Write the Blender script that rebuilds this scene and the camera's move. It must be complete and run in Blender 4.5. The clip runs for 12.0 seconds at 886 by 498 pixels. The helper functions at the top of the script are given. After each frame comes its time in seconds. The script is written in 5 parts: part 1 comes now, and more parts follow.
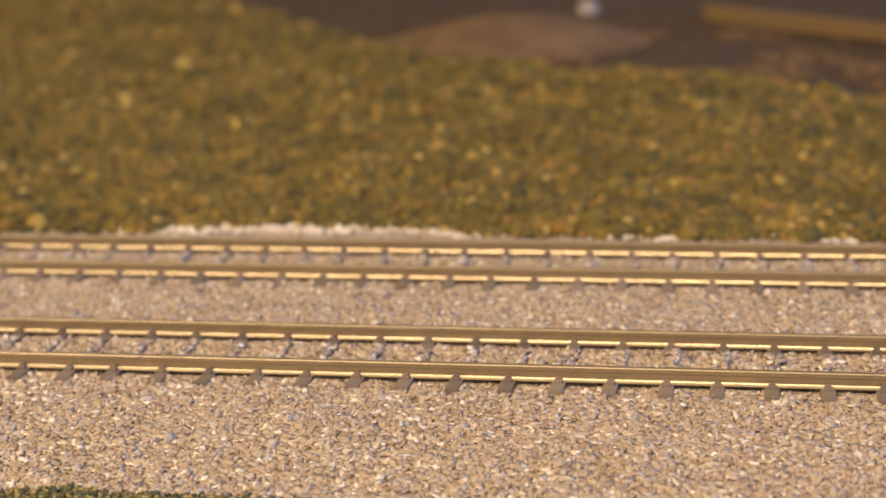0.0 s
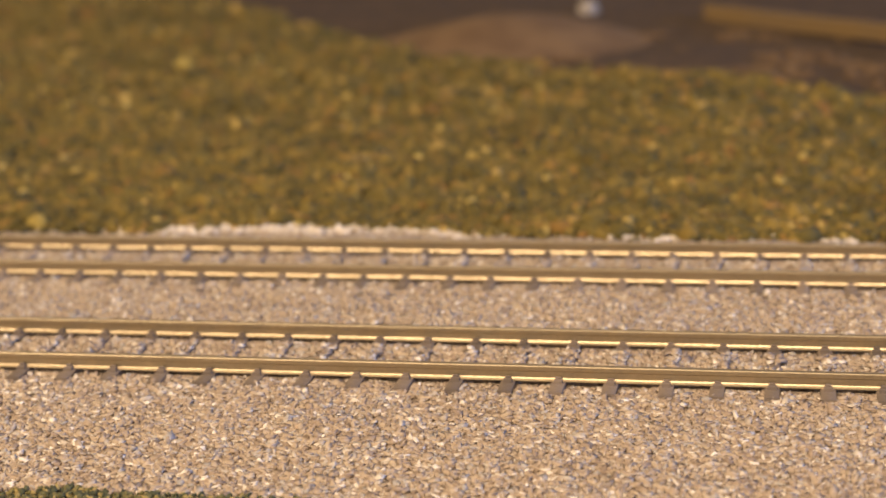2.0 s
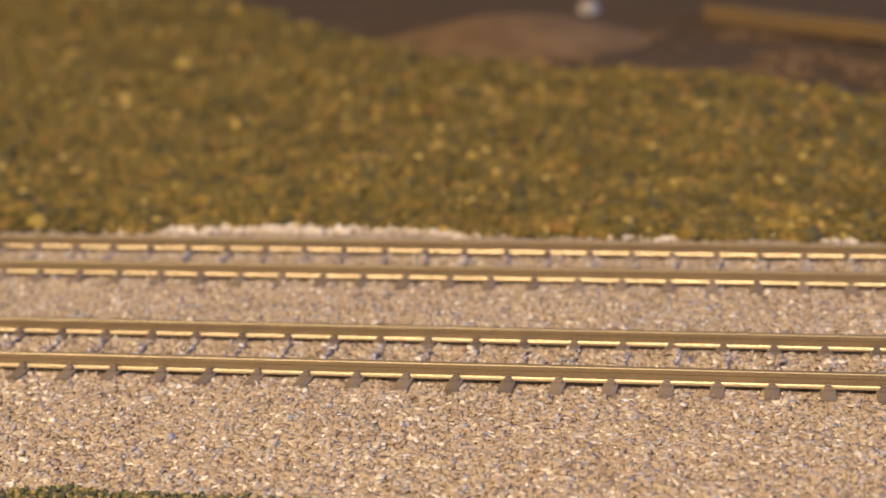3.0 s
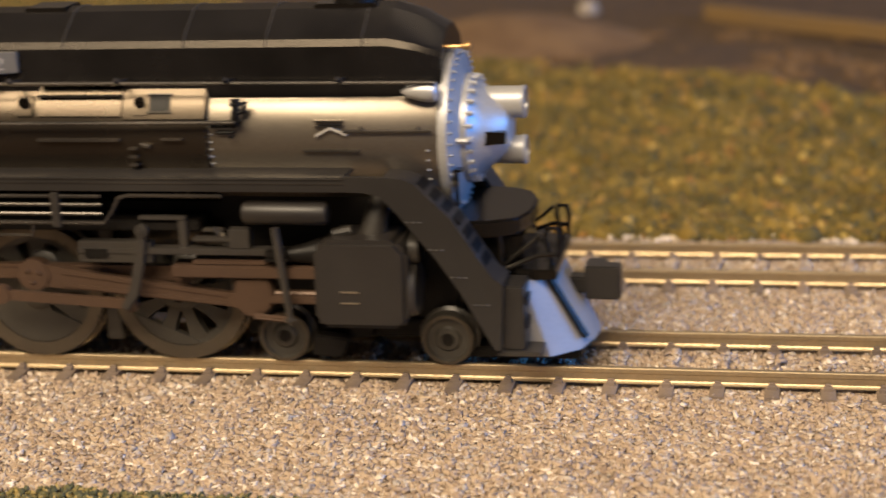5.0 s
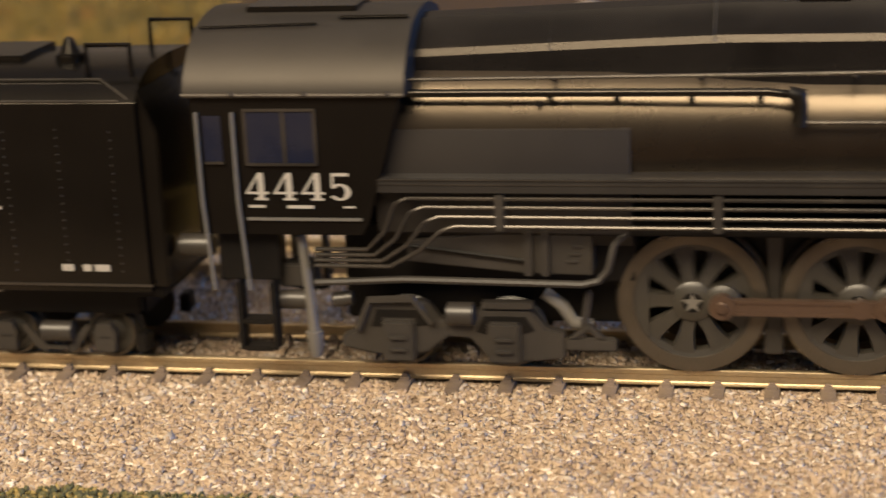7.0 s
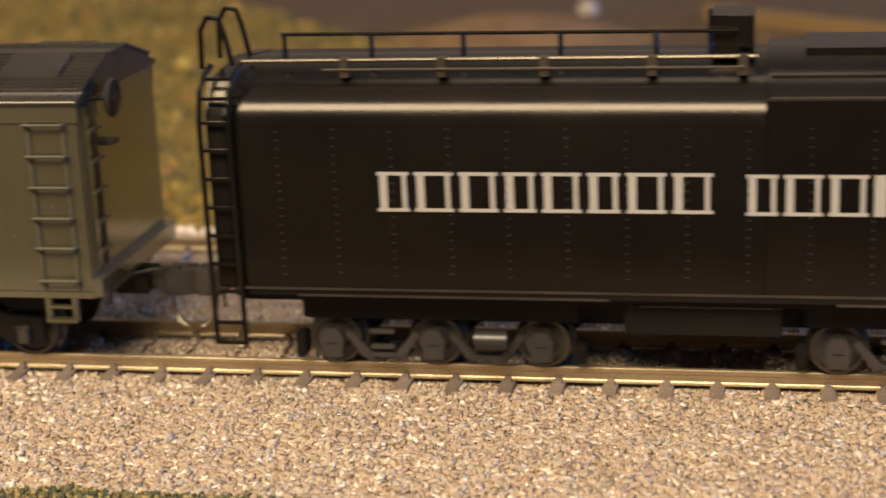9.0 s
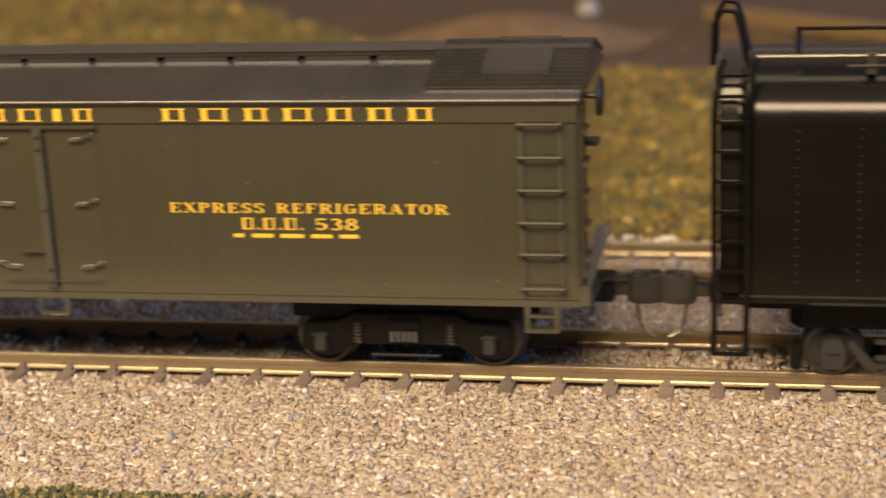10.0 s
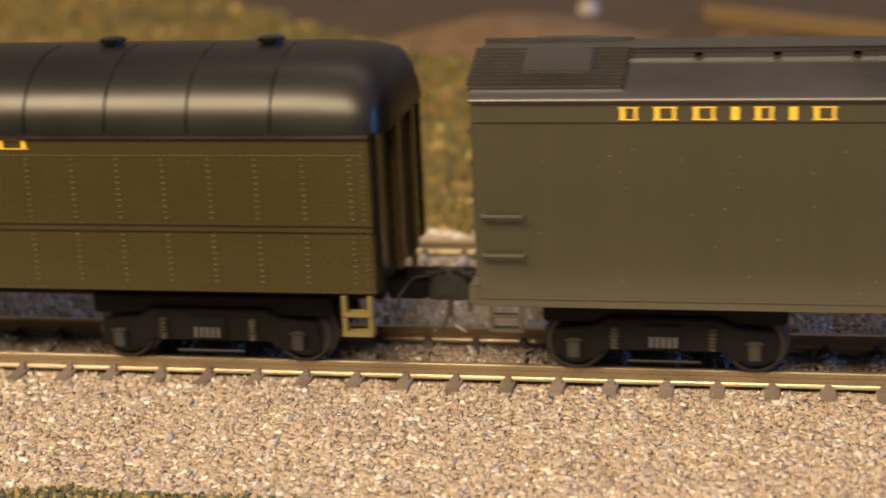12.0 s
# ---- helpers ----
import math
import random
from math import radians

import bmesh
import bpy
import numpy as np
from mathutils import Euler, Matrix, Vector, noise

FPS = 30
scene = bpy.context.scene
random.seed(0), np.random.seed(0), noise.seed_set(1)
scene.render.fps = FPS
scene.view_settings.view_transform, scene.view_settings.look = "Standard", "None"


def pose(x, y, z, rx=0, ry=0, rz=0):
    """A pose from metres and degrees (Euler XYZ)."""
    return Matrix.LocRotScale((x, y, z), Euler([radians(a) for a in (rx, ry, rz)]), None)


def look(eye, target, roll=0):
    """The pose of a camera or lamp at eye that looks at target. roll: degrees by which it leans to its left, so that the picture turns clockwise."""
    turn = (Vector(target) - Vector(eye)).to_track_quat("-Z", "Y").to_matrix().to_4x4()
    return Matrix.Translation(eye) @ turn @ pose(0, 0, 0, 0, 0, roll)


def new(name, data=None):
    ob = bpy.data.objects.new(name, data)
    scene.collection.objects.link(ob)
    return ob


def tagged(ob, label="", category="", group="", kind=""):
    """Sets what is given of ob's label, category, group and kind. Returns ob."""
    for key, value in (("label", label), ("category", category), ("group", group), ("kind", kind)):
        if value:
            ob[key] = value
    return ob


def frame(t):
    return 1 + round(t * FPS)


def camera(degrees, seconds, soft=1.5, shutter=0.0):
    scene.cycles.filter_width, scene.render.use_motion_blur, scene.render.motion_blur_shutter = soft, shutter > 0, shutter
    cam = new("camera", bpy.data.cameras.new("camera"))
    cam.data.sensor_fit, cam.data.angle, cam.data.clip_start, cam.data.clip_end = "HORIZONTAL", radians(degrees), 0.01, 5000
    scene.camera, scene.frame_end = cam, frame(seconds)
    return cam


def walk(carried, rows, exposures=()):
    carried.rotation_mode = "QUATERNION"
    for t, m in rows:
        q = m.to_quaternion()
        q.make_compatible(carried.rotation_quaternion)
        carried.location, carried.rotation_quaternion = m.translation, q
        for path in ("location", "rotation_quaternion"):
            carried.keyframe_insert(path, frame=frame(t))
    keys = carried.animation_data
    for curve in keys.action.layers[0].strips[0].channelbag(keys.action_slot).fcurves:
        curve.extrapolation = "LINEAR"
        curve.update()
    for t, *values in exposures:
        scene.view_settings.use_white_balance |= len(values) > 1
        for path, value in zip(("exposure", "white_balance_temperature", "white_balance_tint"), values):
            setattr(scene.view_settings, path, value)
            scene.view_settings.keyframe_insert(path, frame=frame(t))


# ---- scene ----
MM = 0.001

# ---- camera: stands still beside the track ----
cam = camera(28.6, 12.0, soft=1.6, shutter=0.3)
EYE = pose(0.05848, -0.26937, 0.09816, 90 - 16.51, 0, 11.56) @ pose(0, 0, 0, 0, 0, -2.607)
cam.data.dof.use_dof = True
cam.data.dof.focus_distance = 0.266
cam.data.dof.aperture_fstop = 19.0
walk(cam, [(0.0, EYE), (12.0, EYE)], [(0.0, 0.0, 6500, 10), (3.0, 0.0, 6500, 10), (4.6, 0.06, 6500, 9), (5.6, 0.2, 6500, 6), (7.2, 0.22, 6500, 6), (9.0, 0.28, 6500, 6), (12.0, 0.28, 6500, 6)])

# ---- world and lamps of the layout room ----
world = bpy.data.worlds.new("room_air")
world.use_nodes = True
world.node_tree.nodes["Background"].inputs[0].default_value = (0.9, 0.75, 0.55, 1)
world.node_tree.nodes["Background"].inputs[1].default_value = 0.02
scene.world = world


def area_lamp(name, at, aim, sx, sy, watts, colour):
    data = bpy.data.lights.new(name, "AREA")
    data.shape, data.size, data.size_y, data.energy, data.color = "RECTANGLE", sx, sy, watts, colour
    ob = new(name, data)
    ob.matrix_world = look(at, aim)
    return tagged(ob, kind="structure")


area_lamp("warm_light", (-0.27, -0.86, 1.0), (0, 0, 0), 1.4, 0.45, 43.5, (1.0, 0.80, 0.57))
# weak fill added behind the tracks, no lamp known there
area_lamp("warm_light", (0.1, 0.45, 1.22), (0, 0.1, 0), 0.9, 0.25, 1.5, (1.0, 0.80, 0.58))
# blue light from the right; its source is unseen, a window only assumed
area_lamp("blue_side_light", (1.56, 0.0, 0.30), (0, 0, 0.02), 1.2, 0.42, 24.5, (0.06, 0.32, 1.0))


# ---- mesh and material helpers ----
class Shape:
    """Collects vertices in millimetres and faces."""

    def __init__(self):
        self.v, self.f = [], []

    def add(self, verts, faces):
        n = len(self.v)
        self.v += [tuple(p) for p in verts]
        self.f += [tuple(i + n for i in f) for f in faces]
        return self

    def box(self, x0, x1, y0, y1, z0, z1):
        v = [(x, y, z) for x in (x0, x1) for y in (y0, y1) for z in (z0, z1)]
        return self.add(v, [(0, 1, 3, 2), (4, 6, 7, 5), (0, 4, 5, 1), (2, 3, 7, 6), (0, 2, 6, 4), (1, 5, 7, 3)])

    def prism(self, poly, a, b, axis="y"):
        """A polygon carried from a to b: axis y takes (x, z), axis x takes (y, z), axis z takes (x, y)."""
        put = {"y": lambda p, d: (p[0], d, p[1]), "x": lambda p, d: (d, p[0], p[1]), "z": lambda p, d: (p[0], p[1], d)}[axis]
        n = len(poly)
        v = [put(p, a) for p in poly] + [put(p, b) for p in poly]
        f = [tuple(range(n)), tuple(range(2 * n - 1, n - 1, -1))]
        return self.add(v, f + [(i, i + n, (i + 1) % n + n, (i + 1) % n) for i in range(n)])

    def loft(self, rings, caps=True, closed=True):
        n = len(rings[0])
        f = []
        for k in range(len(rings) - 1):
            for i in range(n if closed else n - 1):
                j = (i + 1) % n
                f.append((k * n + i, k * n + j, (k + 1) * n + j, (k + 1) * n + i))
        if caps and closed:
            f += [tuple(range(n - 1, -1, -1)), tuple(range((len(rings) - 1) * n, len(rings) * n))]
        return self.add([p for r in rings for p in r], f)

    def tube(self, pts, r, n=8):
        """A round bar along points; r may be a list."""
        P = [Vector(p) for p in pts]
        rs = r if isinstance(r, (list, tuple)) else [r] * len(P)
        rings = []
        up = None
        for i, p in enumerate(P):
            d = (P[min(i + 1, len(P) - 1)] - P[max(i - 1, 0)]).normalized()
            if up is None:
                up = d.orthogonal().normalized()
            up = (up - d * up.dot(d)).normalized()
            side = d.cross(up)
            rings.append([p + (up * math.cos(a) + side * math.sin(a)) * rs[i] for a in [2 * math.pi * k / n for k in range(n)]])
        return self.loft(rings)

    def lathe(self, prof, cy, cz, n=32, axis="x", hollow=False):
        """A profile of (along, radius) turned about an axis: x through (y, z), y through (x, z), z through (x, y)."""
        put = {"x": lambda a, u, w: (a, cy + u, cz + w), "y": lambda a, u, w: (cy + u, a, cz + w), "z": lambda a, u, w: (cy + u, cz + w, a)}[axis]
        rings = [[put(a, r * math.cos(t), r * math.sin(t)) for t in [2 * math.pi * k / n for k in range(n)]] for a, r in prof]
        return self.loft(rings + rings[:1] if hollow else rings, caps=not hollow)

    def studs(self, pts, r):
        """Small rivet heads."""
        for x, y, z in pts:
            self.add([(x + r, y, z), (x - r, y, z), (x, y + r, z), (x, y - r, z), (x, y, z + r), (x, y, z - r)],
                     [(0, 2, 4), (2, 1, 4), (1, 3, 4), (3, 0, 4), (2, 0, 5), (1, 2, 5), (3, 1, 5), (0, 3, 5)])
        return self


def mesh_of(name, s, mat, bevel=0.0, off=(0, 0, 0), smooth=40):
    me = bpy.data.meshes.new(name)
    o = Vector(off)
    v, f = list(s.v), list(s.f)
    me.from_pydata([((x - o.x) * MM, (y - o.y) * MM, (z - o.z) * MM) for x, y, z in v], [], f)
    bm = bmesh.new()
    bm.from_mesh(me)
    bmesh.ops.recalc_face_normals(bm, faces=bm.faces)
    if bevel:
        edges = [e for e in bm.edges if len(e.link_faces) == 2 and e.calc_face_angle(0) > 0.6]
        bmesh.ops.bevel(bm, geom=edges, offset=bevel * MM, segments=2, affect="EDGES", clamp_overlap=True)
    bm.to_mesh(me)
    bm.free()
    if smooth:
        me.polygons.foreach_set("use_smooth", [True] * len(me.polygons))
        me.set_sharp_from_angle(angle=radians(smooth))
    me.materials.append(mat)
    return me


CENTRE = [0.0]


def part(name, s, mat, parent=None, label="", bevel=0.0, at=None, org=None, smooth=40, mirror=False):
    """Links a shape as one mesh object under a thing. at: its own pivot; org: the pivot of the part that carries it; mirror: its twin on the far side too."""
    ob = new(name, mesh_of(name, s, mat, bevel, at or org or (CENTRE[0], 0, 0), smooth))
    if parent:
        ob.parent = parent
    if at:
        ob.location = ((at[0] - CENTRE[0]) * MM, at[1] * MM, at[2] * MM)
    if label:
        ob["label"] = label
    if mirror:
        twin = Shape()
        twin.v, twin.f = [(x, -y, z) for x, y, z in s.v], [tuple(reversed(q)) for q in s.f]
        part(name, twin, mat, parent, label, bevel, None, org, smooth)
    return ob


def nodes_of(name):
    m = bpy.data.materials.new(name)
    m.use_nodes = True
    nt = m.node_tree
    return m, nt, nt.nodes["Principled BSDF"]


def ramp(nt, fac, stops):
    r = nt.nodes.new("ShaderNodeValToRGB")
    while len(r.color_ramp.elements) < len(stops):
        r.color_ramp.elements.new(0.5)
    for e, (p, c) in zip(r.color_ramp.elements, stops):
        e.position, e.color = p, (*c, 1)
    nt.links.new(fac, r.inputs[0])
    return r.outputs[0]


def noise_node(nt, scale, detail=4.0, rough=0.6):
    co = nt.nodes.new("ShaderNodeTexCoord")
    n = nt.nodes.new("ShaderNodeTexNoise")
    n.inputs["Scale"].default_value, n.inputs["Detail"].default_value, n.inputs["Roughness"].default_value = scale, detail, rough
    nt.links.new(co.outputs["Object"], n.inputs["Vector"])
    return n.outputs["Fac"]


def mix(nt, fac, a, b, mode="MIX"):
    n = nt.nodes.new("ShaderNodeMix")
    n.data_type, n.blend_type = "RGBA", mode
    for k, val in ((0, fac), (6, a), (7, b)):
        if isinstance(val, (int, float)):
            n.inputs[k].default_value = val
        elif isinstance(val, tuple):
            n.inputs[k].default_value = (*val, 1)
        else:
            nt.links.new(val, n.inputs[k])
    return n.outputs[2]


def paint(name, colour, rough=0.45, metal=0.0, dust=0.25, dust_colour=(0.16, 0.13, 0.10), grain=2500.0, bump=0.15, spec=0.5, sheen=(1.0, 1.0, 1.0), varnish=0.0):
    """Model paint with dusty weathering at two scales."""
    m, nt, b = nodes_of(name)
    big = noise_node(nt, 45.0, 5.0)
    fine = noise_node(nt, grain, 3.0)
    k = nt.nodes.new("ShaderNodeMath")
    k.operation = "MULTIPLY"
    nt.links.new(ramp(nt, big, [(0.35, (0, 0, 0)), (0.75, (1, 1, 1))]), k.inputs[0])
    k.inputs[1].default_value = dust
    c = mix(nt, k.outputs[0], colour, dust_colour)
    c = mix(nt, 0.35, c, ramp(nt, fine, [(0.3, (0.62, 0.62, 0.62)), (0.7, (1.0, 1.0, 1.0))]), "MULTIPLY")
    nt.links.new(c, b.inputs["Base Color"])
    rr = nt.nodes.new("ShaderNodeMapRange")
    rr.inputs["To Min"].default_value, rr.inputs["To Max"].default_value = rough - 0.07, rough + 0.12
    nt.links.new(big, rr.inputs["Value"])
    nt.links.new(rr.outputs[0], b.inputs["Roughness"])
    b.inputs["Metallic"].default_value = metal
    b.inputs["Coat Weight"].default_value, b.inputs["Coat Roughness"].default_value, b.inputs["Coat IOR"].default_value = varnish, 0.14, 1.8
    b.inputs["Specular IOR Level"].default_value = spec
    b.inputs["Specular Tint"].default_value = (*sheen, 1)
    if bump:
        bp = nt.nodes.new("ShaderNodeBump")
        bp.inputs["Strength"].default_value, bp.inputs["Distance"].default_value = bump, 0.0001
        nt.links.new(fine, bp.inputs["Height"])
        nt.links.new(bp.outputs[0], b.inputs["Normal"])
    return m


def vary(m, low, high):
    """A copy of a paint whose pieces differ a little in shade."""
    m = m.copy()
    nt = m.node_tree
    base = nt.nodes["Principled BSDF"].inputs["Base Color"]
    info = nt.nodes.new("ShaderNodeObjectInfo")
    nt.links.new(mix(nt, 1.0, base.links[0].from_socket, ramp(nt, info.outputs["Random"], [(0.0, (low,) * 3), (1.0, (high,) * 3)]), "MULTIPLY"), base)
    return m


def island_stuff(name, stops, rough=0.9, tint=None, grain=900.0):
    """Loose grains: every island takes its own colour."""
    m, nt, b = nodes_of(name)
    g = nt.nodes.new("ShaderNodeNewGeometry")
    c = ramp(nt, g.outputs["Random Per Island"], stops)
    if tint:
        c = mix(nt, ramp(nt, noise_node(nt, tint[0], 3.0), [(0.40, (0, 0, 0)), (0.62, (1, 1, 1))]), c, tint[1], "MULTIPLY")
    c = mix(nt, 0.5, c, ramp(nt, noise_node(nt, grain, 3.0), [(0.3, (0.6, 0.6, 0.6)), (0.7, (1.1, 1.1, 1.1))]), "MULTIPLY")
    nt.links.new(c, b.inputs["Base Color"])
    b.inputs["Roughness"].default_value = rough
    return m


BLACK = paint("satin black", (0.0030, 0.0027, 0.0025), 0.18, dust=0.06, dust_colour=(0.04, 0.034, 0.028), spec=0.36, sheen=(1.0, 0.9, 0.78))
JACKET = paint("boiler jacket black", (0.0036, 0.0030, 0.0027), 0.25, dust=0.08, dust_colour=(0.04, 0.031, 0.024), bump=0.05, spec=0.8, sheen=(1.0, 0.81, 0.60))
PANEL = paint("matt firebox panel", (0.016, 0.0135, 0.012), 0.42, dust=0.3, dust_colour=(0.035, 0.029, 0.025), spec=0.4)
SKIRT = paint("scuffed grey-black skirt", (0.017, 0.0155, 0.0145), 0.30, dust=0.3, dust_colour=(0.04, 0.036, 0.032), spec=0.5)
GRAPHITE = paint("graphite smokebox", (0.20, 0.172, 0.135), 0.30, metal=0.85, dust=0.15, dust_colour=(0.10, 0.08, 0.06), bump=0.06)
SILVER = paint("silver paint", (0.40, 0.395, 0.39), 0.36, metal=0.45, dust=0.12, bump=0.05)
PLOW = paint("pale grey plow paint", (0.24, 0.23, 0.225), 0.45, dust=0.35, dust_colour=(0.20, 0.17, 0.15))
DUSTY = paint("dusty satin black", (0.0035, 0.0032, 0.0031), 0.20, dust=0.2, dust_colour=(0.036, 0.032, 0.031), spec=0.24, sheen=(1.0, 0.88, 0.74))
MATTROOF = paint("matt dusty cab roof", (0.014, 0.0125, 0.0115), 0.46, dust=0.35, dust_colour=(0.04, 0.035, 0.031), spec=0.35, sheen=(1.0, 0.9, 0.78))
UNDER = paint("dusty underframe black", (0.0035, 0.003, 0.0027), 0.45, dust=0.10, dust_colour=(0.045, 0.035, 0.027), spec=0.2)
FRAMEGREY = paint("weathered frame", (0.020, 0.0178, 0.0158), 0.36, dust=0.4, dust_colour=(0.066, 0.056, 0.046))
WHEEL = paint("weathered wheel", (0.022, 0.0195, 0.0165), 0.32, dust=0.4, dust_colour=(0.075, 0.067, 0.053), spec=0.5)
ROD = paint("rusty steel rod", (0.10, 0.062, 0.042), 0.33, metal=0.45, dust=0.5, dust_colour=(0.05, 0.031, 0.022))
STEEL = paint("bright steel tyre", (0.62, 0.56, 0.46), 0.28, metal=1.0, dust=0.2, bump=0.05)
PIPE = paint("worn pipe", (0.017, 0.0155, 0.0145), 0.22, metal=0.1, dust=0.25, spec=0.45, sheen=(1.0, 0.93, 0.85))
CHALK = paint("off-white lettering", (0.31, 0.29, 0.265), 0.6, dust=0.2, bump=0)
YELLOW = paint("yellow lettering", (0.85, 0.50, 0.03), 0.55, dust=0.1, bump=0)
PILOT = paint("grey pilot paint", (0.10, 0.096, 0.09), 0.5, dust=0.3)
# navy base stands in for the blue-lit cab interior behind the glass
BLUEGLASS = paint("dark cab glass", (0.004, 0.007, 0.021), 0.10, dust=0.1, bump=0)
TYRE = paint("dull steel tyre", (0.14, 0.118, 0.09), 0.26, metal=0.75, dust=0.5, dust_colour=(0.025, 0.021, 0.017), bump=0.05)
BRASS = paint("brass fitting", (0.6, 0.36, 0.15), 0.35, metal=0.9, dust=0.1, bump=0)

# ---- room that closes the place ----
WALLPAINT = paint("beige wall paint", (0.26, 0.22, 0.17), 0.8, grain=80.0, dust=0.1)
CEIL = paint("pale ceiling paint", (0.6, 0.55, 0.47), 0.9, grain=80.0, dust=0.1)
for nm, bx in (("wall_north", (-1800, 1600, 1400, 1450, -40, 1300)), ("wall_south", (-1800, 1600, -1450, -1400, -40, 1300)),
               ("wall_west", (-1850, -1800, -1450, 1450, -40, 1300)), ("wall_east", (1600, 1650, -1450, 1450, -40, 1300))):
    tagged(part(nm, Shape().box(*bx), WALLPAINT), "plain beige wall of the layout room", "wall", kind="structure")
tagged(part("ceiling", Shape().box(-1850, 1650, -1450, 1450, 1300, 1330), CEIL), "plain pale ceiling of the layout room", "ceiling", kind="structure")


# unseen frame added around the blue light on the end wall
win = tagged(new("added_frame_1"), "pale unseen frame added around the blue light at the room's end wall", "window", kind="structure")
for nm, bx in (("added_frame_sill", (1570, 1605, -640, 640, 40, 70)), ("window_frame", (1585, 1605, -640, -600, 70, 560)), ("window_frame", (1585, 1605, 600, 640, 70, 560)), ("window_frame", (1585, 1605, -640, 640, 560, 600))):
    part(nm, Shape().box(*bx), CEIL, win)


# ---- ground and ballast bed ----
def bed(x, y):
    """Height of the ballast bed, mm."""
    wob = 0.35 * noise.noise((x * 0.05, y * 0.08, 0.3)) + 0.25 * noise.noise((x * 0.17, y * 0.2, 2.0))
    if y < -17:
        return -3.3 - min((-17 - y) * 0.06, 6.0) + wob
    if y > 70:
        return -3.4 - min((y - 70) * 0.15, 1.2) + wob
    if 16 < y < 36:
        return -3.5 + wob
    return -3.2 + wob * 0.5


def turf(x, y):
    """Height of the turf, mm."""
    h = -4.5 + 2.0 * noise.noise((x * 0.015, y * 0.015, 5.0)) + 1.0 * noise.noise((x * 0.05, y * 0.05, 9.0))
    return h + max(0.0, y - 90) * 0.012


def border(x):
    """Where the ballast ends and the turf begins behind the far track."""
    return 79 + 3.0 * noise.noise((x * 0.045, 1.0, 0.0)) + 1.5 * noise.noise((x * 0.2, 4.0, 0.0)) + 6.5 * math.exp(-((x + 40) / 30) ** 2) - 0.04 * max(0.0, x - 35)


def near_border(x):
    """Where the ballast ends towards the camera."""
    return -51.6 - max(0.0, x + 12) * 0.16 + 1.6 * noise.noise((x * 0.1, 8.0, 0.0))


def grid_sheet(name, xs, ys, height, mat):
    v = [(x, y, height(x, y)) for x in xs for y in ys]
    n = len(ys)
    f = [(i * n + j, (i + 1) * n + j, (i + 1) * n + j + 1, i * n + j + 1) for i in range(len(xs) - 1) for j in range(n - 1)]
    return part(name, Shape().add(v, f), mat)


def steps(a, b, k):
    return [a + (b - a) * i / k for i in range(k + 1)]


SOIL, nt, bs = nodes_of("dark soil under the scatter")
nt.links.new(ramp(nt, noise_node(nt, 220.0, 6.0), [(0.3, (0.024, 0.0115, 0.003)), (0.55, (0.046, 0.0235, 0.0065)), (0.75, (0.082, 0.045, 0.015))]), bs.inputs["Base Color"])
bs.inputs["Roughness"].default_value = 0.95
GRITBED, nt, bs = nodes_of("ballast bed")
co, vo = nt.nodes.new("ShaderNodeTexCoord"), nt.nodes.new("ShaderNodeTexVoronoi")
vo.inputs["Scale"].default_value = 850.0
nt.links.new(co.outputs["Object"], vo.inputs["Vector"])
nt.links.new(ramp(nt, vo.outputs["Color"], [(0.1, (0.17, 0.125, 0.085)), (0.5, (0.27, 0.20, 0.14)), (0.9, (0.36, 0.275, 0.20))]), bs.inputs["Base Color"])
bp = nt.nodes.new("ShaderNodeBump")
bp.inputs["Strength"].default_value, bp.inputs["Distance"].default_value = 1.0, 0.0006
nt.links.new(vo.outputs["Distance"], bp.inputs["Height"])
bp.invert = True
nt.links.new(bp.outputs[0], bs.inputs["Normal"])
bs.inputs["Roughness"].default_value = 0.9

wide = steps(-1800, -360, 12) + steps(-340, 260, 75) + steps(290, 1600, 12)
deep = steps(-1400, -110, 6) + steps(-100, 460, 70) + steps(500, 1400, 8)
tagged(grid_sheet("ground", wide, deep, lambda x, y: min(turf(x, y), bed(x, y) - 1.6) if -105 < y < 92 else turf(x, y) - 1.0, SOIL),
       "brown soil under the scenery scatter", "ground", kind="structure")
# strip nearer than -66 is unseen, added to lighten reflections in car sides
tagged(grid_sheet("ballast_bed", steps(-1800, 1600, 300), steps(-92, -66, 3) + steps(-60, 84, 36), lambda x, y: bed(x, y) - 0.2 - (3.0 if y > 81 else 0), GRITBED),
       "bed of tan ballast grit under both tracks", "ballast", kind="structure")

# ---- loose grains ----
g = (1 + 5 ** 0.5) / 2
ICO_V = np.array([(-1, g, 0), (1, g, 0), (-1, -g, 0), (1, -g, 0), (0, -1, g), (0, 1, g), (0, -1, -g), (0, 1, -g), (g, 0, -1), (g, 0, 1), (-g, 0, -1), (-g, 0, 1)]) / 1.902
ICO_F = np.array([(0, 11, 5), (0, 5, 1), (0, 1, 7), (0, 7, 10), (0, 10, 11), (1, 5, 9), (5, 11, 4), (11, 10, 2), (10, 7, 6), (7, 1, 8),
                  (3, 9, 4), (3, 4, 2), (3, 2, 6), (3, 6, 8), (3, 8, 9), (4, 9, 5), (2, 4, 11), (6, 2, 10), (8, 6, 7), (9, 8, 1)])


CUBE_V = np.array([(x, y, z) for x in (-1, 1) for y in (-1, 1) for z in (-1, 1)]) * 0.68
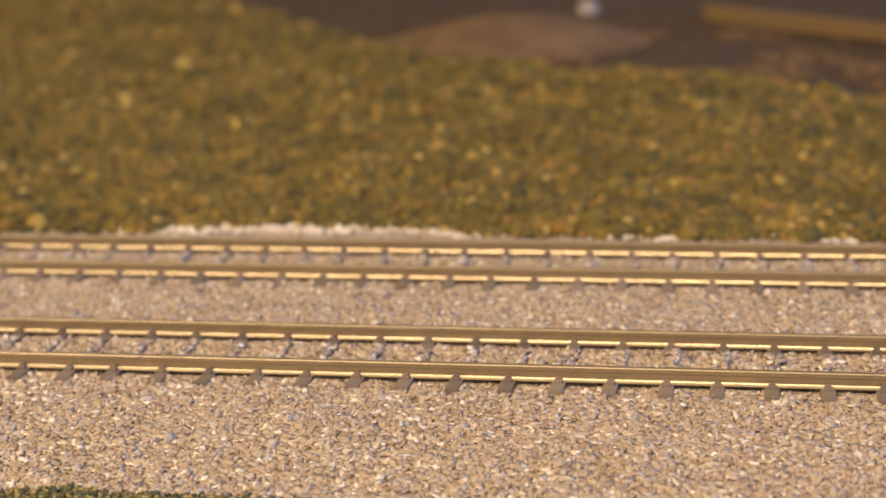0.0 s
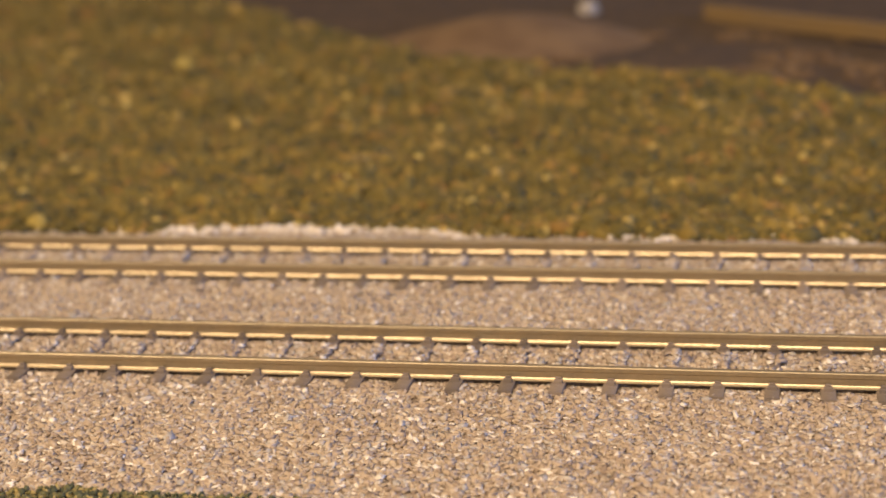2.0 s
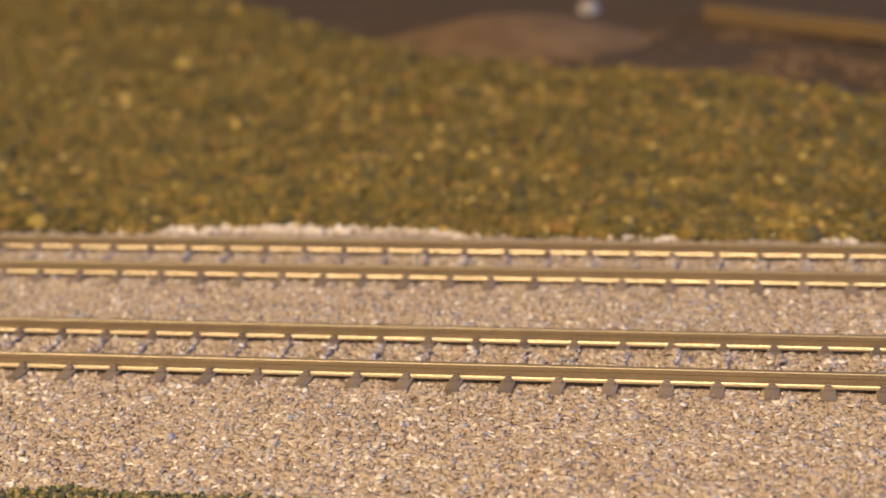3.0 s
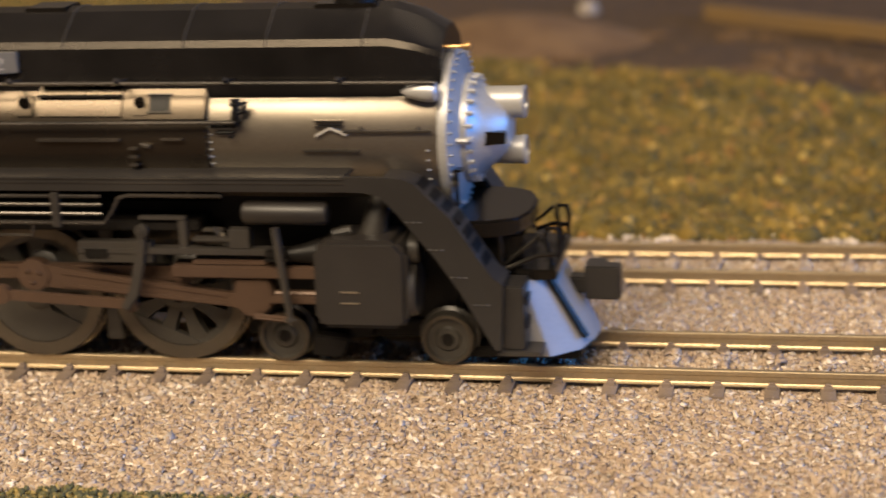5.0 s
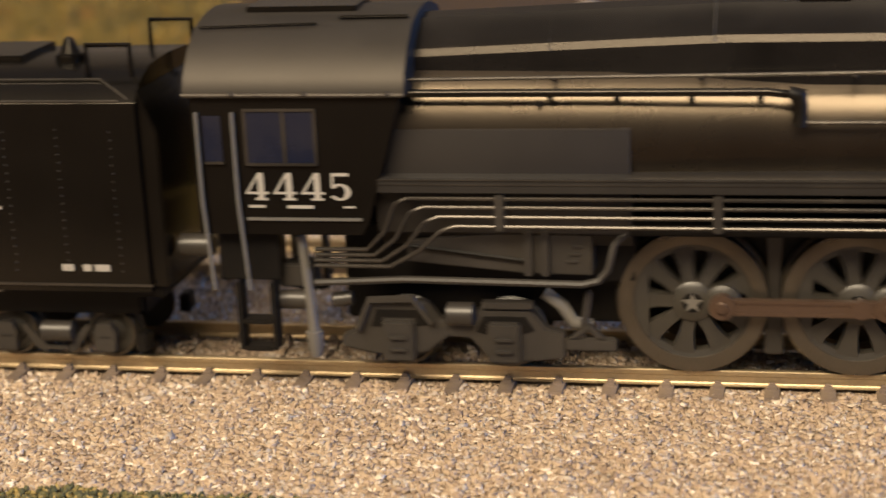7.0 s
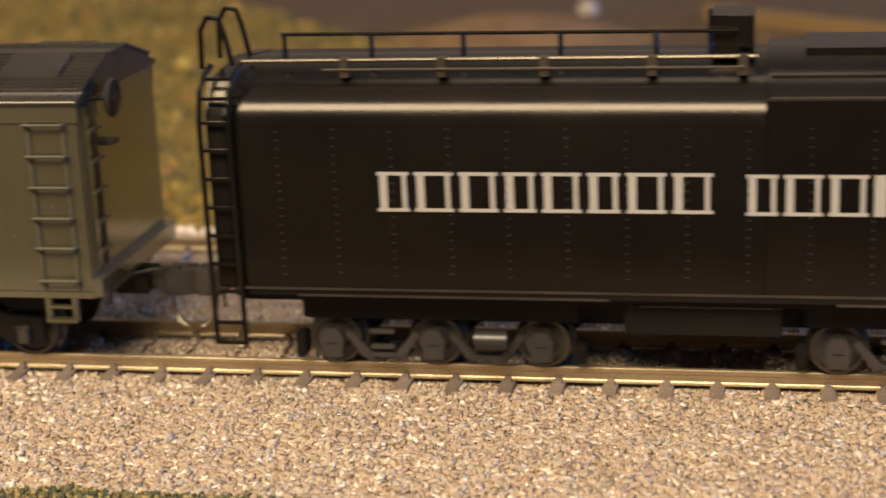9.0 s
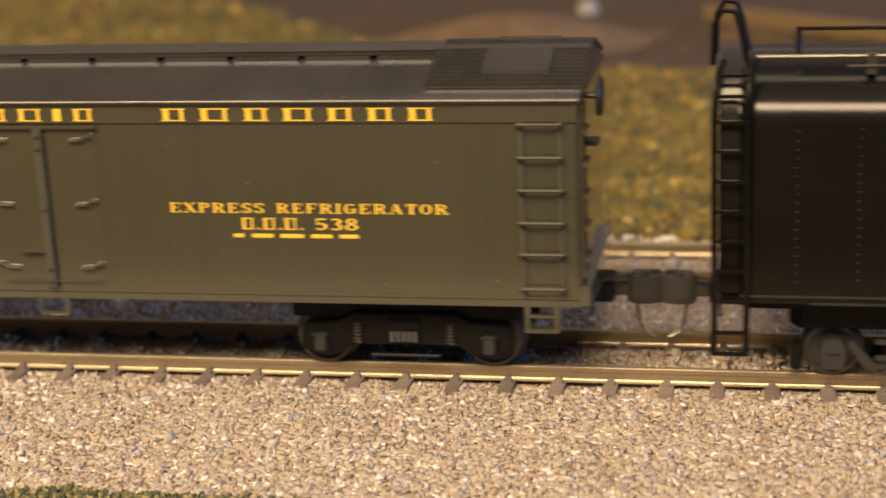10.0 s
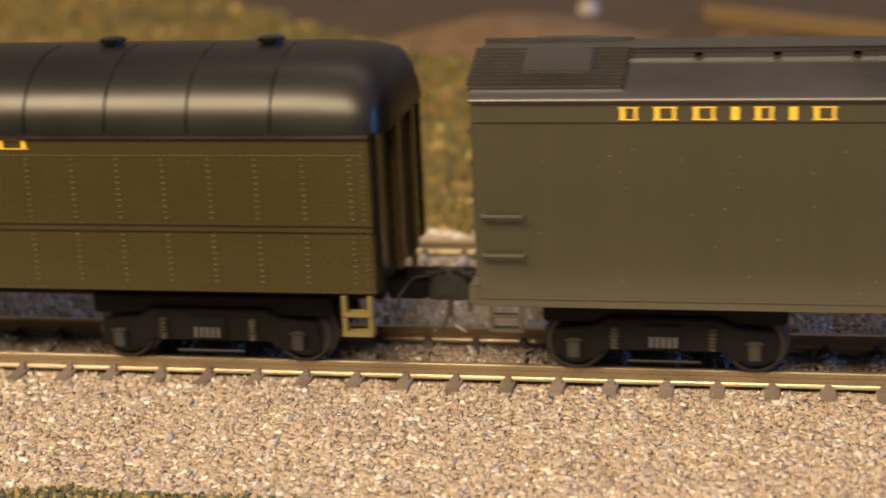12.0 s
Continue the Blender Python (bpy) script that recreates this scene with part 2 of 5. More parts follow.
CUBE_F = np.array([(0, 1, 3), (0, 3, 2), (4, 6, 7), (4, 7, 5), (0, 4, 5), (0, 5, 1), (2, 3, 7), (2, 7, 6), (0, 2, 6), (0, 6, 4), (1, 5, 7), (1, 7, 3)])


def scatter(name, pts, size, flat, jag, mat, seed, label, category, form_v=ICO_V, form_f=ICO_F, tilt=0.45):
    """Many irregular grains in one mesh. pts: n x 3 mm; size: n radii."""
    rng = np.random.default_rng(seed)
    n = len(pts)
    k = len(form_v)
    v = np.repeat(form_v[None], n, 0) * (1 + jag * rng.uniform(-1, 1, (n, k, 1))) + 0.5 * jag * rng.uniform(-1, 1, (n, k, 3))
    v *= np.stack([rng.uniform(0.75, 1.35, n), rng.uniform(0.7, 1.1, n), rng.uniform(flat, flat + 0.35, n)], 1)[:, None]
    q = rng.normal(size=(n, 4))
    q[:, 1:3] *= tilt
    q /= np.linalg.norm(q, axis=1)[:, None]
    w, x, y, z = q.T
    rot = np.stack([np.stack([1 - 2 * (y * y + z * z), 2 * (x * y - z * w), 2 * (x * z + y * w)], 1),
                    np.stack([2 * (x * y + z * w), 1 - 2 * (x * x + z * z), 2 * (y * z - x * w)], 1),
                    np.stack([2 * (x * z - y * w), 2 * (y * z + x * w), 1 - 2 * (x * x + y * y)], 1)], 1)
    v = np.einsum("nij,nkj->nki", rot, v) * size[:, None, None] + pts[:, None]
    f = (form_f[None] + k * np.arange(n)[:, None, None]).reshape(-1, 3)
    me = bpy.data.meshes.new(name)
    me.vertices.add(n * k)
    me.vertices.foreach_set("co", (v * MM).ravel())
    me.loops.add(len(f) * 3)
    me.loops.foreach_set("vertex_index", f.ravel())
    me.polygons.add(len(f))
    me.polygons.foreach_set("loop_start", np.arange(0, len(f) * 3, 3))
    me.update()
    me.materials.append(mat)
    return tagged(new(name, me), label, category, kind="stuff")


SN, ON, SF, OF, TRACK = 8.398, -68.85, 8.348, -87.97, 52.4
STONE = island_stuff("ballast grit", [(0.0, (0.222, 0.158, 0.112)), (0.18, (0.295, 0.215, 0.150)), (0.5, (0.35, 0.264, 0.187)), (0.74, (0.40, 0.306, 0.214)),
                                      (0.84, (0.32, 0.286, 0.262)), (0.92, (0.47, 0.385, 0.30)), (1.0, (0.68, 0.59, 0.49))], 0.92, grain=1600.0)
PALESTONE = island_stuff("pale grit", [(0.0, (0.42, 0.34, 0.27)), (0.5, (0.60, 0.51, 0.42)), (1.0, (0.78, 0.69, 0.60))], 0.8, grain=1600.0)
rng = np.random.default_rng(11)


def ballast_points(n, x0, x1, y0, y1):
    out = []
    xs, ys, us = rng.uniform(x0, x1, n), rng.uniform(y0, y1, n), rng.uniform(-0.18, 0.14, n)
    for x, y, u in zip(xs, ys, us):
        if y > border(x) or y < near_border(x) or abs(x - 58.5 + (y + 269) * 0.2045) > (y + 269) * 0.28 + 14:
            continue
        z = bed(x, y)
        for cy, s, o in ((0, SN, ON), (TRACK, SF, OF)):
            if abs(y - cy) < 15.2:
                d = abs((x - o + s / 2) % s - s / 2)
                spilled = d < 1.3 and abs(y - cy) < 5.2 and rng.random() < 0.6 + 0.6 * noise.noise((x * 0.06, y * 0.1, 6.0))
                if spilled:
                    z = -2.42
                    break
                if rng.random() < 0.9 and d < (1.3 if abs(y - cy) < 12.0 else 0.75 if abs(y - cy) < 13.0 else 0.0):
                    z = None
                    break
                if abs(abs(y - cy) - 8.8) < 1.9:
                    z -= 0.55
        if z is not None:
            out.append((x, y, z + u))
    return np.array(out)


pts = ballast_points(205000, -150, 125, -72, 90)
scatter("ballast", pts, rng.uniform(0.36, 0.80, len(pts)) * np.where(rng.random(len(pts)) < 0.10, 1.25, 1.0), 0.26, 0.40, STONE, 5,
        "loose tan and grey ballast grit around the ties", "ballast", CUBE_V, CUBE_F, 0.16)
out = []
for x, y in zip(rng.uniform(-105, 75, 16000), rng.uniform(68, 92, 16000)):
    rim = border(x)
    reach = 5.5 * math.exp(-((x + 42) / 30) ** 2) + 4.0 * max(0.0, 0.35 + noise.noise((x * 0.05, 2.0, 11.0)))
    if rim - reach * rng.uniform(0.5, 1.0) < y < rim + 1.2:
        out.append((x, y, bed(x, y) + rng.uniform(0.1, 0.9)))
scatter("ballast", np.array(out), rng.uniform(0.4, 0.8, len(out)), 0.4, 0.4, PALESTONE, 12, "pale spilled grit along the turf edge", "ballast", CUBE_V, CUBE_F)
FOAM = island_stuff("ground foam", [(0.0, (0.056, 0.043, 0.009)), (0.2, (0.085, 0.063, 0.011)), (0.5, (0.118, 0.082, 0.013)), (0.75, (0.152, 0.101, 0.016)),
                                    (0.87, (0.20, 0.128, 0.022)), (0.95, (0.18, 0.088, 0.018)), (1.0, (0.42, 0.30, 0.085))], 0.95, tint=(42.0, (0.68, 0.68, 0.48)))




def dirt_edge(x):
    """How far the turf reaches before the bare dirt."""
    wob = 9 * noise.noise((x * 0.03, 3.0, 3.0)) + 4 * noise.noise((x * 0.1, 6.0, 3.0))
    return (min(425, 282 - (x + 60) * 1.05) if x < -60 else 262 - (x + 30) * 0.42) + 0.7 * wob


def foam_points(n, y0, y1):
    out = []
    for x, y in zip(rng.uniform(-340, 210, n), rng.uniform(y0, y1, n)):
        mid, half = 0.0585 * 1000 - (y + 269) * 0.2045, (y + 269) * 0.29 + 12
        if abs(x - mid) < half and y > border(x) - rng.uniform(0, 3) and y < dirt_edge(x):
            out.append((x, y, turf(x, y) + rng.uniform(-0.5, 0.9)))
    return np.array(out)


pts = foam_points(90000, 76, 190)
scatter("turf", pts, rng.uniform(0.7, 1.7, len(pts)) * np.where(rng.random(len(pts)) < 0.05, 1.8, 1.0), 0.7, 0.4, FOAM, 6, "mottled olive, yellow and rust ground foam", "grass")
pts = foam_points(34000, 190, 430)
scatter("turf", pts, rng.uniform(1.2, 3.0, len(pts)), 0.7, 0.4, FOAM, 7, "mottled olive and yellow ground foam further back", "grass")
out = []
for x, y in zip(rng.uniform(-80, 25, 11000), rng.uniform(-66, -48, 11000)):
    if y < near_border(x):
        out.append((x, y, bed(x, y) + rng.uniform(-0.6, 0.5)))
DARKFOAM = island_stuff("dark ground foam", [(0.0, (0.03, 0.034, 0.018)), (0.45, (0.075, 0.075, 0.034)), (0.75, (0.15, 0.12, 0.036)), (1.0, (0.30, 0.22, 0.08))], 0.95)
scatter("turf", np.array(out), rng.uniform(0.25, 0.62, len(out)), 0.7, 0.4, DARKFOAM, 8, "dark green ground foam along the ballast edge", "grass")


# ---- bare dirt behind the turf ----
DIRT = island_stuff("dry dirt", [(0.0, (0.115, 0.064, 0.026)), (1.0, (0.165, 0.098, 0.042))], 0.95, tint=(60.0, (0.7, 0.66, 0.62)))
TIMBER = paint("weathered orange timber", (0.16, 0.095, 0.03), 0.7, dust=0.5, dust_colour=(0.12, 0.08, 0.045))
heap = Shape()
rings = []
for k in range(9):
    q = k / 8
    rings.append([(-33 + 50 * (1 - q) * math.cos(a) * (1 + 0.12 * noise.noise((math.cos(a) * 2, math.sin(a) * 2, q))), 313 + 37 * (1 - q) * math.sin(a),
                   -4 + 9.5 * math.sin(q * math.pi / 2) ** 1.3) for a in [2 * math.pi * i / 36 for i in range(36)]])
tagged(part("dirt_mound", heap.loft(rings), DIRT), "low heap of pale brown dirt behind the turf", "dirt mound")
beam = Shape()
beam.loft([[(30 + 110 * u, 348 - 96 * u + dy, dz + 1.5 * u) for dy, dz in ((-2.6, -3), (-2.6, 2.6), (2.6, 2.6), (2.6, -3))] for u in (0, 0.3, 0.6, 1.0)])
tagged(part("timber_beam", beam, TIMBER, bevel=0.4), "weathered orange-brown timber lying on dark dirt", "timber")
tagged(part("pale_stone", Shape().lathe([(-3, 2.0), (-1, 4.2), (2, 3.4), (3.4, 1.0)], -12, 357, 9, "z"), paint("pale stone", (0.30, 0.25, 0.20), 0.8), smooth=0), "small pale stone on the dark dirt", "stone")
out = []
for x, y in zip(rng.uniform(-20, 140, 3600), rng.uniform(212, 320, 3600)):
    if noise.noise((x * 0.04, y * 0.05, 7.0)) > 0.08 and y > dirt_edge(x):
        out.append((x, y, turf(x, y) - 0.6))
scatter("gravel", np.array(out), rng.uniform(0.5, 1.3, len(out)), 0.5, 0.35, DIRT, 9, "scattered brown gravel on the dark dirt", "gravel")

# ---- tracks ----
RAILMETAL = paint("dull brass-toned rail", (0.58, 0.46, 0.29), 0.34, metal=0.88, dust=0.45, dust_colour=(0.36, 0.27, 0.16), grain=1400.0, bump=0.12)
TIE = paint("brown plastic tie", (0.125, 0.092, 0.069), 0.6, dust=0.7, dust_colour=(0.21, 0.16, 0.125), grain=1500.0, bump=0.4)
RAIL = [(-0.82, -2.54), (0.82, -2.54), (0.82, -2.42), (0.5, -2.2), (0.4, -2.0), (0.4, -0.95), (0.55, -0.8), (0.55, -0.12), (0.42, 0.0), (-0.42, 0.0), (-0.55, -0.12), (-0.55, -0.8), (-0.4, -0.95), (-0.4, -2.0), (-0.5, -2.2), (-0.82, -2.42)]
tie_shape = Shape().prism([(-1.25, -4.6), (1.25, -4.6), (1.15, -2.62), (1.0, -2.5), (-1.0, -2.5), (-1.15, -2.62)], -14.2, 14.2)
for yy in (-8.8, 8.8):
    for side in (-1, 1):
        tie_shape.prism([(-0.8, -2.6), (0.8, -2.6), (0.65, -1.95), (-0.65, -1.95)], yy + side * 0.95, yy + side * 2.0)
        tie_shape.box(-0.45, 0.45, yy + side * 0.7, yy + side * 1.3, -2.0, -1.6)
tie_mesh = mesh_of("tie", tie_shape, vary(TIE, 0.8, 1.3))
for cy, s, o, lab in ((0.0, SN, ON, "brass-railed model track that the train runs on"), (TRACK, SF, OF, "brass-railed model track beside the turf")):
    track = tagged(new("railway_track"), lab, "track", "parallel tracks")
    track.location = (0, cy * MM, 0)
    for y in (-8.8, 8.8):
        part("rail", Shape().prism([(y + a, z) for a, z in RAIL], -1780, 1580, "x"), RAILMETAL, track, smooth=25)
    for k in range(-130, 100):
        tie = new("tie", tie_mesh)
        tie.parent = track
        tie.location = ((o + s * k) * MM, 0, 0)
        tie.rotation_euler = (0, 0, random.uniform(-0.025, 0.025))

# ---- train: shared pieces ----
X_AT = [(0.0, -427.2), (2.5, -233.1), (4.3, -93.34), (4.5, -77.82), (5.0, -38.99), (5.5, 0.0), (6.0, 42.49), (6.5, 81.77), (7.0, 120.23), (8.8, 258.0),
        (9.0, 273.4), (9.5, 313.44), (10.0, 352.38), (10.5, 392.03), (11.0, 430.2), (11.5, 470.47), (12.0, 509.57)]


def run(t):
    """How far the train has come at t, mm."""
    return float(np.interp(t, [a for a, _ in X_AT], [b for _, b in X_AT]))


vehicles, rolling = [], []


def vehicle(name, centre, label, category, group=""):
    CENTRE[0] = centre
    ob = tagged(new(name), label, category, group)
    ob.location = ((run(0) + centre) * MM, 0, 0)
    vehicles.append((ob, centre))
    return ob


def wheelset(car, x, r, mat, ribs=True):
    """A small axle with two wheels; it turns."""
    at = (x, 0, r)
    ax = part("wheelset", Shape().lathe([(-10.2, 0.9), (-9.6, 1.2), (9.6, 1.2), (10.2, 0.9)], x, r, 12, "y"), UNDER, car, at=at)
    for s in (-1, 1):
        prof = [(7.2, 1.2), (7.2, r + 0.6), (7.55, r + 0.65), (7.9, r + 0.05), (10.0, r - 0.08), (10.05, r - 0.75), (9.5, r - 0.9), (9.35, r * 0.5), (9.75, r * 0.42), (9.9, 0.8)]
        part("wheel", Shape().lathe([(s * a, q) for a, q in prof], x, r, 28, "y"), mat, ax, org=at)
        part("tyre", Shape().lathe([(s * 9.9, r - 0.7), (s * 10.12, r - 0.62), (s * 10.12, r - 0.2), (s * 9.9, r - 0.12)], x, r, 28, "y", hollow=True), TYRE, ax, org=at)
    rolling.append((ax, at, r))
    return ax


def bar(x0, x1, z0, z1):
    return [(x0, z0), (x1, z0), (x1, z1), (x0, z1)]


def slant(x0, x1, t, z0=0.0, z1=1.0):
    return [(x0 - t / 2, z0), (x0 + t / 2, z0), (x1 + t / 2, z1), (x1 - t / 2, z1)]


def bow(cx, cz, rx, rz, a0, a1, heavy=0.2, thin=0.08, n=14):
    """A curved stroke, heavy at its sides and thin at top and bottom."""
    out = []
    for k in range(n):
        a, b = radians(a0 + (a1 - a0) * k / n), radians(a0 + (a1 - a0) * (k + 1) / n)
        out.append([(cx + (rx - h) * math.cos(q), cz + (rz - v) * math.sin(q)) for q, h, v in ((a, 0, 0), (b, 0, 0), (b, heavy, thin), (a, heavy, thin))])
    return out


def stem(x, t=0.2):
    return [bar(x, x + t, 0.08, 0.92), bar(x - 0.1, x + t + 0.1, 0, 0.08), bar(x - 0.1, x + t + 0.1, 0.92, 1)]


def feet(*xs, z=0.0):
    return [bar(x - 0.16, x + 0.16, z, z + 0.08) for x in xs]


ARM = [bar(0.4, 0.8, 0.92, 1), bar(0.72, 0.8, 0.74, 0.92), bar(0.3, 0.56, 0.46, 0.54), bar(0.5, 0.56, 0.36, 0.64)]
BOWL = bow(0.42, 0.74, 0.42, 0.26, -90, 90) + [bar(0.3, 0.42, 0.48, 0.56)]
SIGNS = {
    "I": (0.4, stem(0.1)), "E": (0.86, stem(0.1) + ARM + [bar(0.4, 0.84, 0, 0.08), bar(0.76, 0.84, 0.08, 0.26)]), "F": (0.82, stem(0.1) + ARM),
    "P": (0.86, stem(0.1) + BOWL), "R": (0.98, stem(0.1) + BOWL + [slant(0.82, 0.5, 0.22, 0.04, 0.5)] + feet(0.86)),
    "T": (0.84, stem(0.32) + [bar(0.0, 0.22, 0.92, 1), bar(0.62, 0.84, 0.92, 1), bar(0.0, 0.08, 0.72, 0.92), bar(0.76, 0.84, 0.72, 0.92)]),
    "O": (0.9, bow(0.45, 0.5, 0.45, 0.5, 0, 360, n=28)), "A": (1.0, [slant(0.12, 0.48, 0.09), slant(0.84, 0.46, 0.22), bar(0.26, 0.7, 0.3, 0.38)] + feet(0.12, 0.86)),
    "X": (0.95, [slant(0.84, 0.14, 0.22), slant(0.12, 0.8, 0.09)] + feet(0.14, 0.82) + feet(0.14, 0.8, z=0.92)),
    "S": (0.76, bow(0.38, 0.74, 0.36, 0.26, 20, 270) + bow(0.38, 0.26, 0.36, 0.26, -160, 90) + [bar(0.64, 0.7, 0.7, 0.96), bar(0.02, 0.08, 0.04, 0.3)]),
    "G": (0.96, bow(0.48, 0.5, 0.46, 0.5, 40, 320) + [bar(0.66, 0.86, 0.06, 0.42), bar(0.56, 0.96, 0.42, 0.5)]),
    "1": (0.46, stem(0.14) + [bar(0.0, 0.14, 0.8, 0.88)]), "4": (0.8, [slant(0.04, 0.5, 0.09, 0.26, 1.0), bar(0.0, 0.8, 0.22, 0.31), bar(0.44, 0.64, 0.08, 1), bar(0.32, 0.76, 0, 0.08)]),
    "5": (0.74, bow(0.34, 0.31, 0.38, 0.31, -150, 140) + [bar(0.06, 0.14, 0.44, 0.9), bar(0.06, 0.66, 0.88, 1)]),
    "3": (0.72, bow(0.34, 0.76, 0.34, 0.24, -90, 150) + bow(0.34, 0.27, 0.38, 0.27, -150, 90)),
    "8": (0.76, bow(0.38, 0.76, 0.33, 0.24, 0, 360, n=22) + bow(0.38, 0.27, 0.38, 0.27, 0, 360, n=22)),
    "2": (0.74, bow(0.36, 0.72, 0.36, 0.28, -40, 170) + [slant(0.08, 0.62, 0.12, 0.1, 0.56), bar(0.02, 0.72, 0, 0.12)]),
    "b": (1.0, [bar(0.06, 0.26, 0.09, 0.91), bar(0.80, 0.92, 0.09, 0.91), bar(0, 1.0, 0, 0.09), bar(0, 1.0, 0.91, 1)]),
    "n": (0.82, [bar(0.06, 0.26, 0.09, 0.91), bar(0.64, 0.76, 0.09, 0.91), bar(0, 0.82, 0, 0.09), bar(0, 0.82, 0.91, 1)]), "i": (0.32, [bar(0, 0.32, 0, 1)]),
    ".": (0.22, [bar(0.02, 0.2, 0, 0.14)]), " ": (0.5, []),
}


def sign_shape(word, x0, x1, z0, z1, y, gap=0.16):
    """Serifed painted signs, fitted to a box on a side wall at y."""
    total = sum(SIGNS[c][0] for c in word) + gap * (len(word) - 1)
    u, s, x = (x1 - x0) / total, Shape(), 0.0
    for c in word:
        for k, poly in enumerate(SIGNS[c][1]):
            s.add([(x0 + (x + p) * u, y - 0.003 * (k % 7), z0 + q * (z1 - z0)) for p, q in poly], [tuple(range(len(poly)))])
        x += SIGNS[c][0] + gap
    return s


def arc(cx, cz, r, a0, a1, n):
    return [(cx + r * math.cos(radians(a0 + (a1 - a0) * k / n)), cz + r * math.sin(radians(a0 + (a1 - a0) * k / n))) for k in range(n + 1)]


def knuckle(car, x, d):
    """A coupler with its gear box, jaw, trip pin and lift bar, reaching from x in the direction d."""
    box_x = sorted((x - d * 3.0, x + d * 3.4))
    part("draft_gear", Shape().box(box_x[0], box_x[1], -3.4, 3.4, 9.0, 12.6), UNDER, car, bevel=0.3)
    s = Shape().box(min(x, x + d * 7), max(x, x + d * 7), -1.5, 1.5, 9.6, 12.0)
    s.prism([(x + d * a, b) for a, b in ((5.4, -1.7), (6.6, -2.6), (9, -2.8), (11.2, -1.6), (11.2, 0.2), (9.4, -0.4), (9.0, 1.2), (11.0, 1.8), (10.4, 2.8), (6, 2.2))], 8.6, 13.0, "z")
    jaw = part("coupler", s, FRAMEGREY, car, "grey knuckle coupler", bevel=0.25)
    part("lock_block", Shape().box(min(x + d * 6.6, x + d * 8.8), max(x + d * 6.6, x + d * 8.8), -2.95, -1.6, 9.4, 12.2).lathe([(12.8, 0.7), (13.7, 0.7), (13.8, 0.3)], x + d * 8.2, -1.4, 10, "z"), FRAMEGREY, jaw, org=(CENTRE[0], 0, 0), bevel=0.15)
    part("trip_pin", Shape().tube([(x + d * 7, -1.6, 8.8), (x + d * 7.3, -2.0, 6.0), (x + d * 8.2, -2.6, 4.0), (x + d * 9.8, -3.0, 3.2)], 0.3, 8), TYRE, jaw, org=(CENTRE[0], 0, 0))
    part("lift_bar", Shape().tube([(x + d * 1.2, -15.0, 11.0), (x + d * 1.4, -14.4, 13.2), (x + d * 1.6, -5.0, 13.2), (x + d * 6.5, -1.6, 13.4)], 0.28, 6), PIPE, car)
    return jaw


# ---- steam locomotive ----
loco = vehicle("steam_locomotive", -40, "black and silver model steam locomotive with eight spoked drivers", "locomotive")
R_D, DRIVERS = 11.6, (-75.5, -50.4, -25.3, -0.2)

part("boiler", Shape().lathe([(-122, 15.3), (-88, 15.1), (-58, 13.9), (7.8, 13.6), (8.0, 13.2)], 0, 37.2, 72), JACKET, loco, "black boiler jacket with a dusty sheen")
part("smokebox", Shape().lathe([(7.9, 12.95), (44.6, 12.95), (45.2, 12.6)], 0, 37.2, 56), GRAPHITE, loco, "grey graphite smokebox")
fb = [(-11.5, 21), (-15.2, 24), (-15.75, 32), (-15.6, 37), (-15.25, 40.2), (-14.2, 40.6), (0, 41.0)]
fb = fb + [(-y, z) for y, z in reversed(fb[:-1])]
part("firebox", Shape().loft([[(x, y * k, z) for y, z in fb] for x, k in ((-124, 0.985), (-122, 1.0), (-84.7, 1.0), (-84.4, 0.99))]), PANEL, loco, "matt grey-black firebox side panel", smooth=30)
cas = [(10.9, 44.6), (10.0, 52.3), (9.5, 53.4), (8.8, 54.1), (3.6, 57.3), (0, 57.8)]
cas = cas + [(-y, z) for y, z in reversed(cas[:-1])]
rear = [(y, z - 1.8) for y, z in cas]
nose = [(y * 0.86, 44.6 + (z - 44.6) * 0.72) for y, z in cas]
part("skyline_casing", Shape().loft([[(x, y, z) for y, z in c] for x, c in ((-119, rear), (-85, [(y, z - 0.5) for y, z in cas]), (-70, cas), (37.0, cas), (41.2, [(y * 0.96, z - 1.4 * (z - 44.6) / 13.2) for y, z in cas]), (45.2, nose))]), DUSTY, loco, "black smooth casing over the boiler", smooth=14)
seams = Shape()
for x in (-97, -72.2, -34, -16.3, 4, 17.5, 33):
    for a, b in zip(cas[1:5], cas[2:6]):
        for s in (1, -1):
            seams.tube([(x, a[0] * s, a[1] + 0.02 - (1.1 if x < -90 else 0.0)), (x, b[0] * s, b[1] + 0.02 - (1.1 if x < -90 else 0.0))], 0.12, 5)
seams.tube([(-5, -9.3, 53.25), (23, -9.3, 53.25)], 0.14, 5).tube([(-100, -9.5, 51.9), (-43, -9.5, 52.9)], 0.14, 5)
part("casing_seam", seams, FRAMEGREY, loco)
dome = Shape().lathe([(57.0, 4.3), (58.0, 4.3), (58.7, 3.6), (58.8, 0.3)], -44, 0, 24, "z")
for x0_, x1_ in ((-60, -52), (-25, -18), (24, 34)):
    part("casing_hatch", Shape().box(x0_, x1_, -3.6, 3.6, 56.6, 58.0), BLACK, loco, bevel=0.25)
part("dome_hatch", dome, BLACK, loco, bevel=0.25)
part("stack_opening", Shape().lathe([(57, 3.4), (59, 3.4), (59, 2.4), (57, 2.2)], 30, 0, 20, "z"), UNDER, loco)

